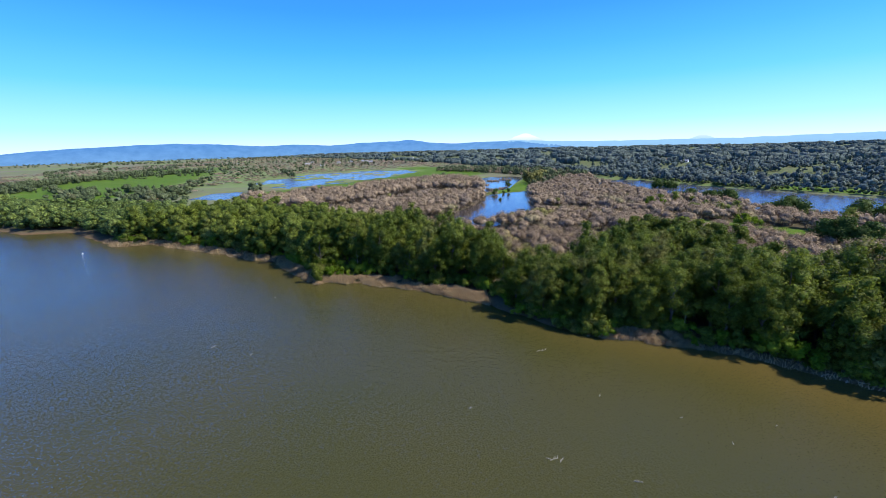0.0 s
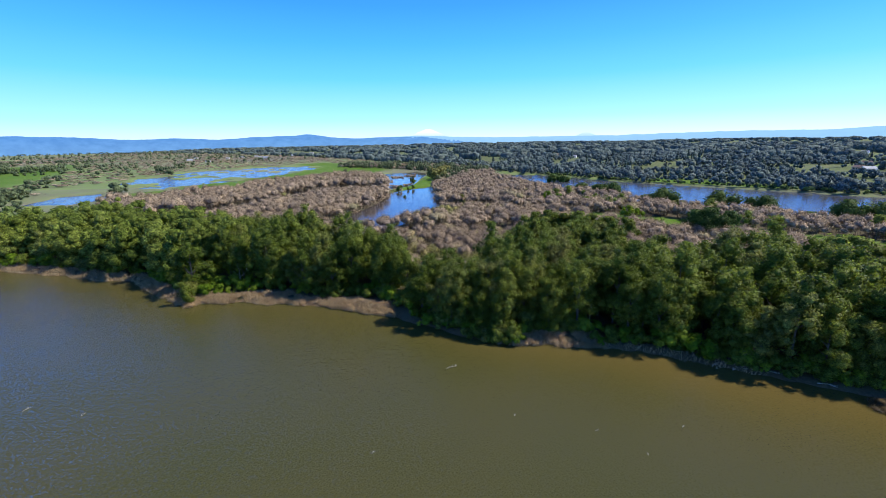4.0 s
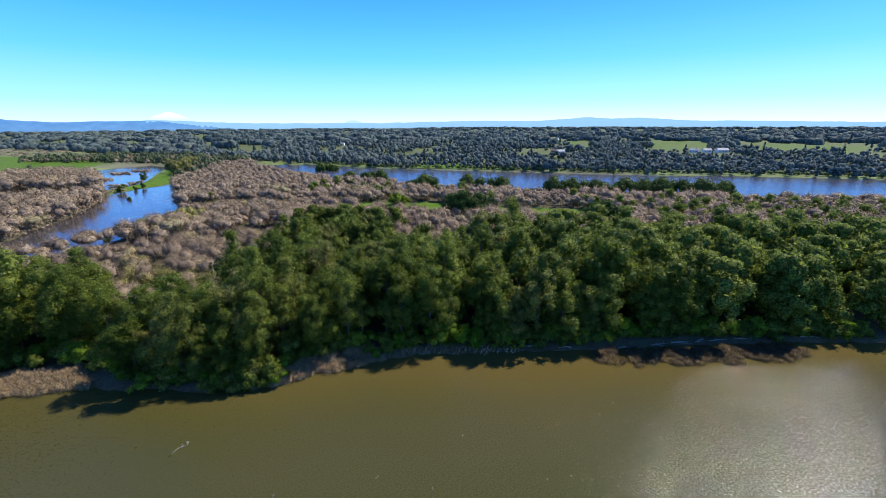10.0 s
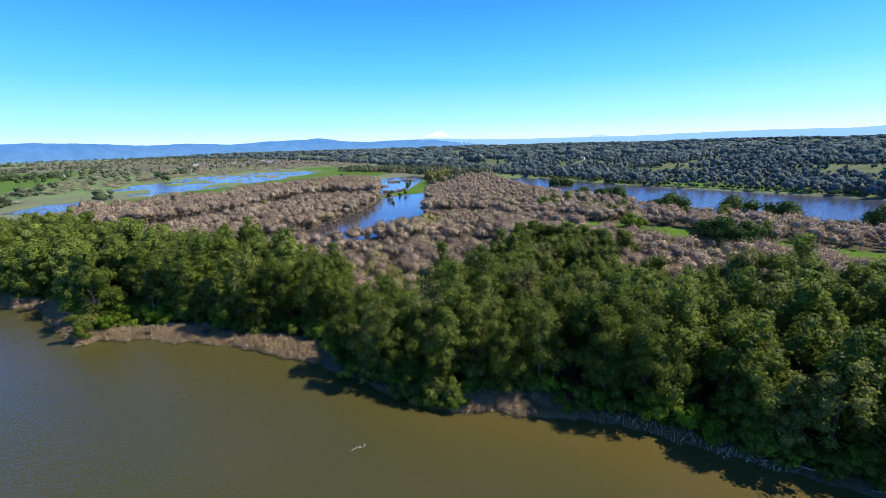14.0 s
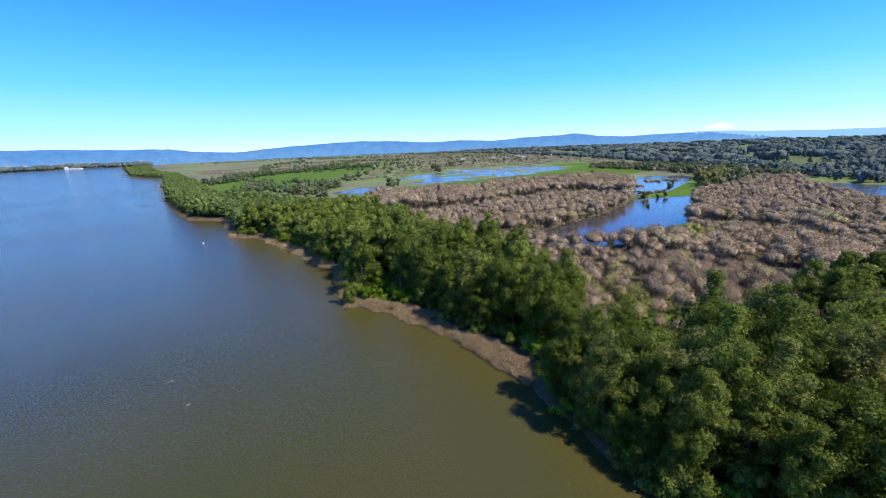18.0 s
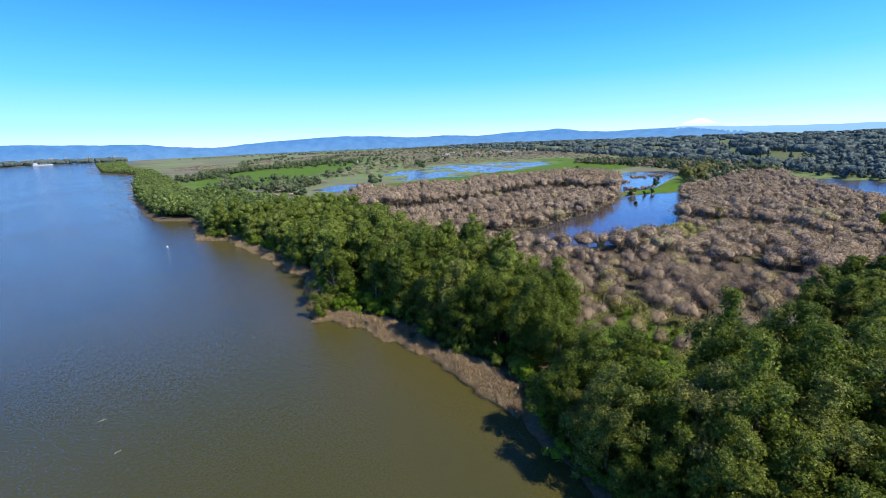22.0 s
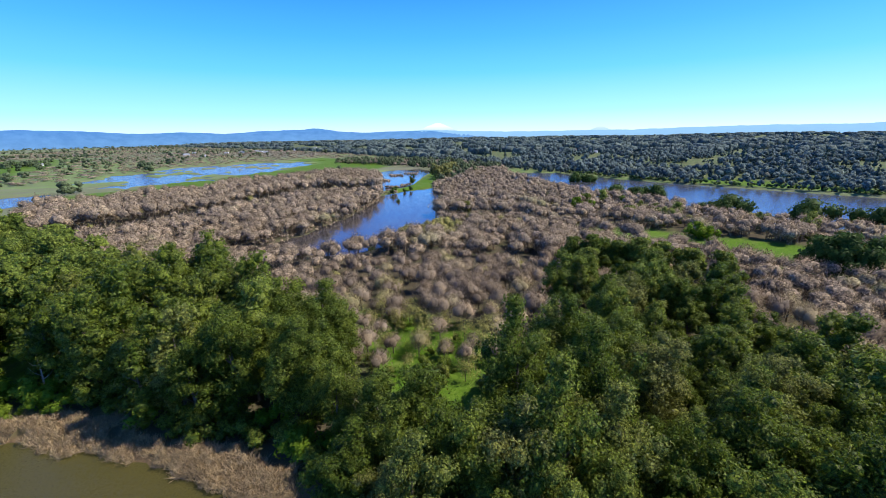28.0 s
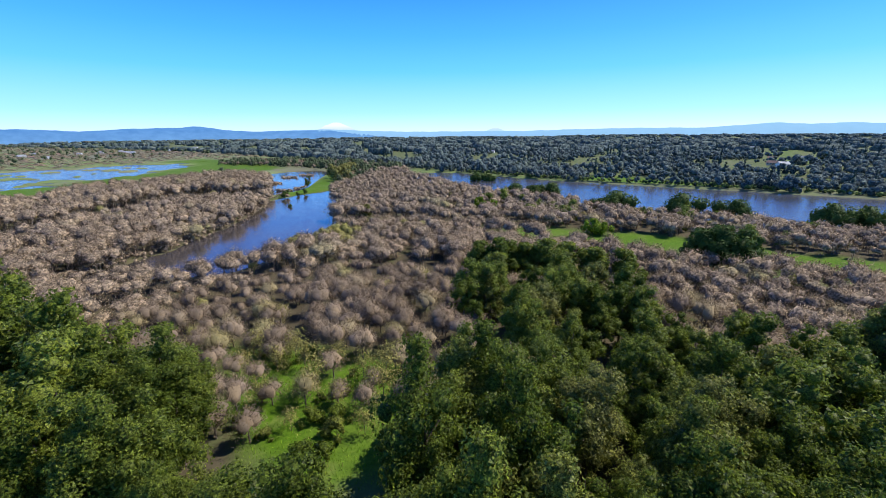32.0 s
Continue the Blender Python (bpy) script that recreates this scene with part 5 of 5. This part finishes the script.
# river ship in the distance
ship = new("ship")
bm = bmesh.new()
outline = [(-60, -8), (-60, 8), (40, 9), (55, 5), (66, 0), (55, -5), (40, -9)]
low, top = [bm.verts.new((x * 0.96, y * 0.85, -1)) for x, y in outline], [bm.verts.new((x, y, 9 + (3 if x > 50 else 0))) for x, y in outline]
for k in range(7):
    bm.faces.new((low[k], low[(k + 1) % 7], top[(k + 1) % 7], top[k]))
bm.faces.new(top)
bm.faces.new(low[::-1])
bmesh.ops.recalc_face_normals(bm, faces=bm.faces[:])
part("hull", bm, M_WHITE, ship, "pale painted hull")
part("deckhouse", block(bmesh.new(), -55, -7, 9, -35, 7, 24), M_WHITE, ship)
part("bridge", block(bmesh.new(), -50, -8.5, 24, -40, 8.5, 28), M_WHITE, ship)
part("funnel", block(bmesh.new(), -54, -2, 24, -50, 2, 33), M_RUST, ship)
for k in range(4):
    part("cargo_hatch", block(bmesh.new(), -26 + 18 * k, -6, 9, -12 + 18 * k, 6, 12), M_ROOF, ship)
    part("crane", block(bmesh.new(), -10 + 18 * k, -1, 9, -8 + 18 * k, 1, 26), M_WHITE, ship)
ship.matrix_basis = pose(-3400, 2130, 0, 0, 0, 33) @ Matrix.Diagonal((0.9, 0.9, 0.7, 1))
tagged(ship, "white cargo ship lying far off on the river", "ship")

# pale buildings of a town on the hills beyond the river
town = []
for _ in range(60):
    a, r = math.radians(rng.uniform(-72, -50)), rng.uniform(4248, 4275)
    w, z = rng.uniform(6, 24), rng.uniform(12, 48)
    bm = block(bmesh.new(), -w / 2, -5, 0, w / 2, 5, rng.uniform(4, 9))
    bm.transform(pose(math.sin(a) * r, math.cos(a) * r, z, 0, 0, -math.degrees(a) + rng.uniform(-30, 30)))
    bm.verts.index_update()
    v = np.array([p.co[:] for p in bm.verts])
    town.append((v, np.array([[p.index for p in f.verts] for f in bm.faces])))
    bm.free()
tagged(new("far_town", mesh_arrays("far_town", *joined(town), M_ROOF)), "pale scattered buildings of a far town on the hills", "buildings", kind="stuff")

# old mooring piles
pile_v, pile_f = tube([(0, 0, -2), (0.05, 0, 1.2), (0.08, 0.04, 2.6)], (0.3, 0.27, 0.24), 8)
first = None
for k in range(6):
    m = pose(-486 + 2.0 * k + rng.normal() * 0.6, 433 + 1.2 * k + rng.normal(), 0, rng.normal() * 3, rng.normal() * 3, 40 * k) @ Matrix.Diagonal((1, 1, rng.uniform(0.3, 0.6), 1))
    ob = new("mooring_pile", mesh_arrays("mooring_pile", pile_v, pile_f, M_BARK, smooth=True) if first is None else first.data)
    first = first or ob
    ob.matrix_basis = m
    tagged(ob, "weathered wooden pile standing in the river", "pile", "old mooring piles")


M_DRIFT = plain("wet_driftwood", (0.3, 0.27, 0.2), 0.7, 0.25, 3.0)
# channel marker float
buoy = new("buoy")
bm = bmesh.new()
bmesh.ops.create_cone(bm, cap_ends=True, segments=16, radius1=1.0, radius2=0.85, depth=0.8, matrix=pose(0, 0, 0.2))
bmesh.ops.bevel(bm, geom=bm.edges[:], offset=0.08, segments=2, affect="EDGES")
part("float", bm, M_WHITE, buoy)
bm = bmesh.new()
bmesh.ops.create_cone(bm, cap_ends=True, segments=10, radius1=0.35, radius2=0.12, depth=1.3, matrix=pose(0, 0, 1.2))
part("topmark", bm, M_WHITE, buoy)
buoy.matrix_basis = pose(-206, 268, 0) @ Matrix.Diagonal((0.55, 0.55, 0.55, 1))
tagged(buoy, "small white buoy floating on the river", "buoy")


def drift(name, x, y, z, length, turn, twigs, mat, label, group):
    """A drifted log with broken side branches."""
    pieces = [tube([(-length / 2, 0, 0), (0, 0.06 * length, 0.04), (length / 2, 0, 0.1)], (0.04 + 0.02 * length, 0.03 + 0.016 * length, 0.02), 6)]
    for _ in range(twigs):
        a, s = rng.uniform(-0.4, 0.45) * length, rng.choice((-1, 1))
        l = length * rng.uniform(0.15, 0.35)
        pieces.append(tube([(a, 0, 0.03), (a + l * 0.5, s * l * 0.5, 0.12), (a + l * 0.8, s * l, rng.uniform(0.0, 0.5))], (0.06, 0.045, 0.015), 5))
    ob = new(name, mesh_arrays(name, *joined(pieces), mat, smooth=True))
    ob.matrix_basis = pose(x, y, z, 0, 0, turn)
    return tagged(ob, label, "driftwood", group)


for x, y, length, turn in ((26, 66, 2.6, 10), (27.2, 65.6, 1.8, 50), (24.9, 66.3, 1.5, -30), (37, 109, 2.2, 0), (38.5, 109.2, 1.4, 60), (36, 108.7, 1.3, 20), (39, 59, 2.2, -15), (-64, 125, 2.4, 45), (-50, 118, 1.6, 70), (-58, 168, 1.0, 0), (58, 75, 0.8, 0), (44, 85, 0.7, 40), (70, 52, 0.6, 10),
                           (12, 84, 1.2, 30), (63, 66, 0.6, 70), (76, 70, 0.7, 20)):
    drift("driftwood", x, y, 0.02, length * 0.75, turn, 5, M_DRIFT, "pale broken branch drifting on the river", "driftwood on the water")
for x, y, length, turn in ((140, 51, 5, -40), (145, 46.5, 6, -48), (149, 43, 4, -20), (153, 39, 5.5, -45), (158, 34, 4.5, -60), (107, 83, 2.2, 30), (110, 81, 3, -30), (121, 70, 4, -40), (-195, 287, 4, 20), (-140, 267, 4, -30), (172, 20, 5, -50), (100, 93.5, 3, -35), (-12, 327, 6, 30), (-7, 329, 7, 25), (-1, 335.5, 6, 48), (5, 343, 7, 52), (11, 348, 5, 45), (22, 356.5, 6, 55), (104, 86, 3, 20), (115, 77, 4, -55), (132, 58, 4, -30)):
    z = max(0.05, float(ground_height(np.array([x]), np.array([y]))[0]))
    drift("drift_log", x, y, z + 0.12, length, turn, 6, M_PALEBARK, "bleached drift log stranded at the water's edge", "logs along the bank")

# dead white snags
for x, y, tall in ((-27, 195.5, 11), (-24.5, 198, 8), (100, 112, 12), (88, 118, 10)):
    pieces = [tube([(0, 0, -0.3), (0.4, 0.1, tall * 0.5), (0.2, 0.6, tall)], (0.24, 0.17, 0.05), 7)]
    for k in range(7):
        a, z = k * 2.3 + rng.uniform(-0.4, 0.4), tall * rng.uniform(0.35, 0.9)
        l = tall * rng.uniform(0.12, 0.28)
        pieces.append(tube([(0.35, 0.15, z), (0.35 + math.cos(a) * l * 0.6, 0.15 + math.sin(a) * l * 0.6, z + l * 0.35), (0.35 + math.cos(a) * l, 0.15 + math.sin(a) * l, z + l * 0.9)], (0.08, 0.05, 0.015), 5))
    ob = new("dead_snag", mesh_arrays("dead_snag", *joined(pieces), M_PALEBARK, smooth=True))
    ob.matrix_basis = pose(x, y, float(ground_height(np.array([x]), np.array([y]))[0]))
    tagged(ob, "bleached dead tree with bare broken branches", "dead tree", "dead trees on the bank")
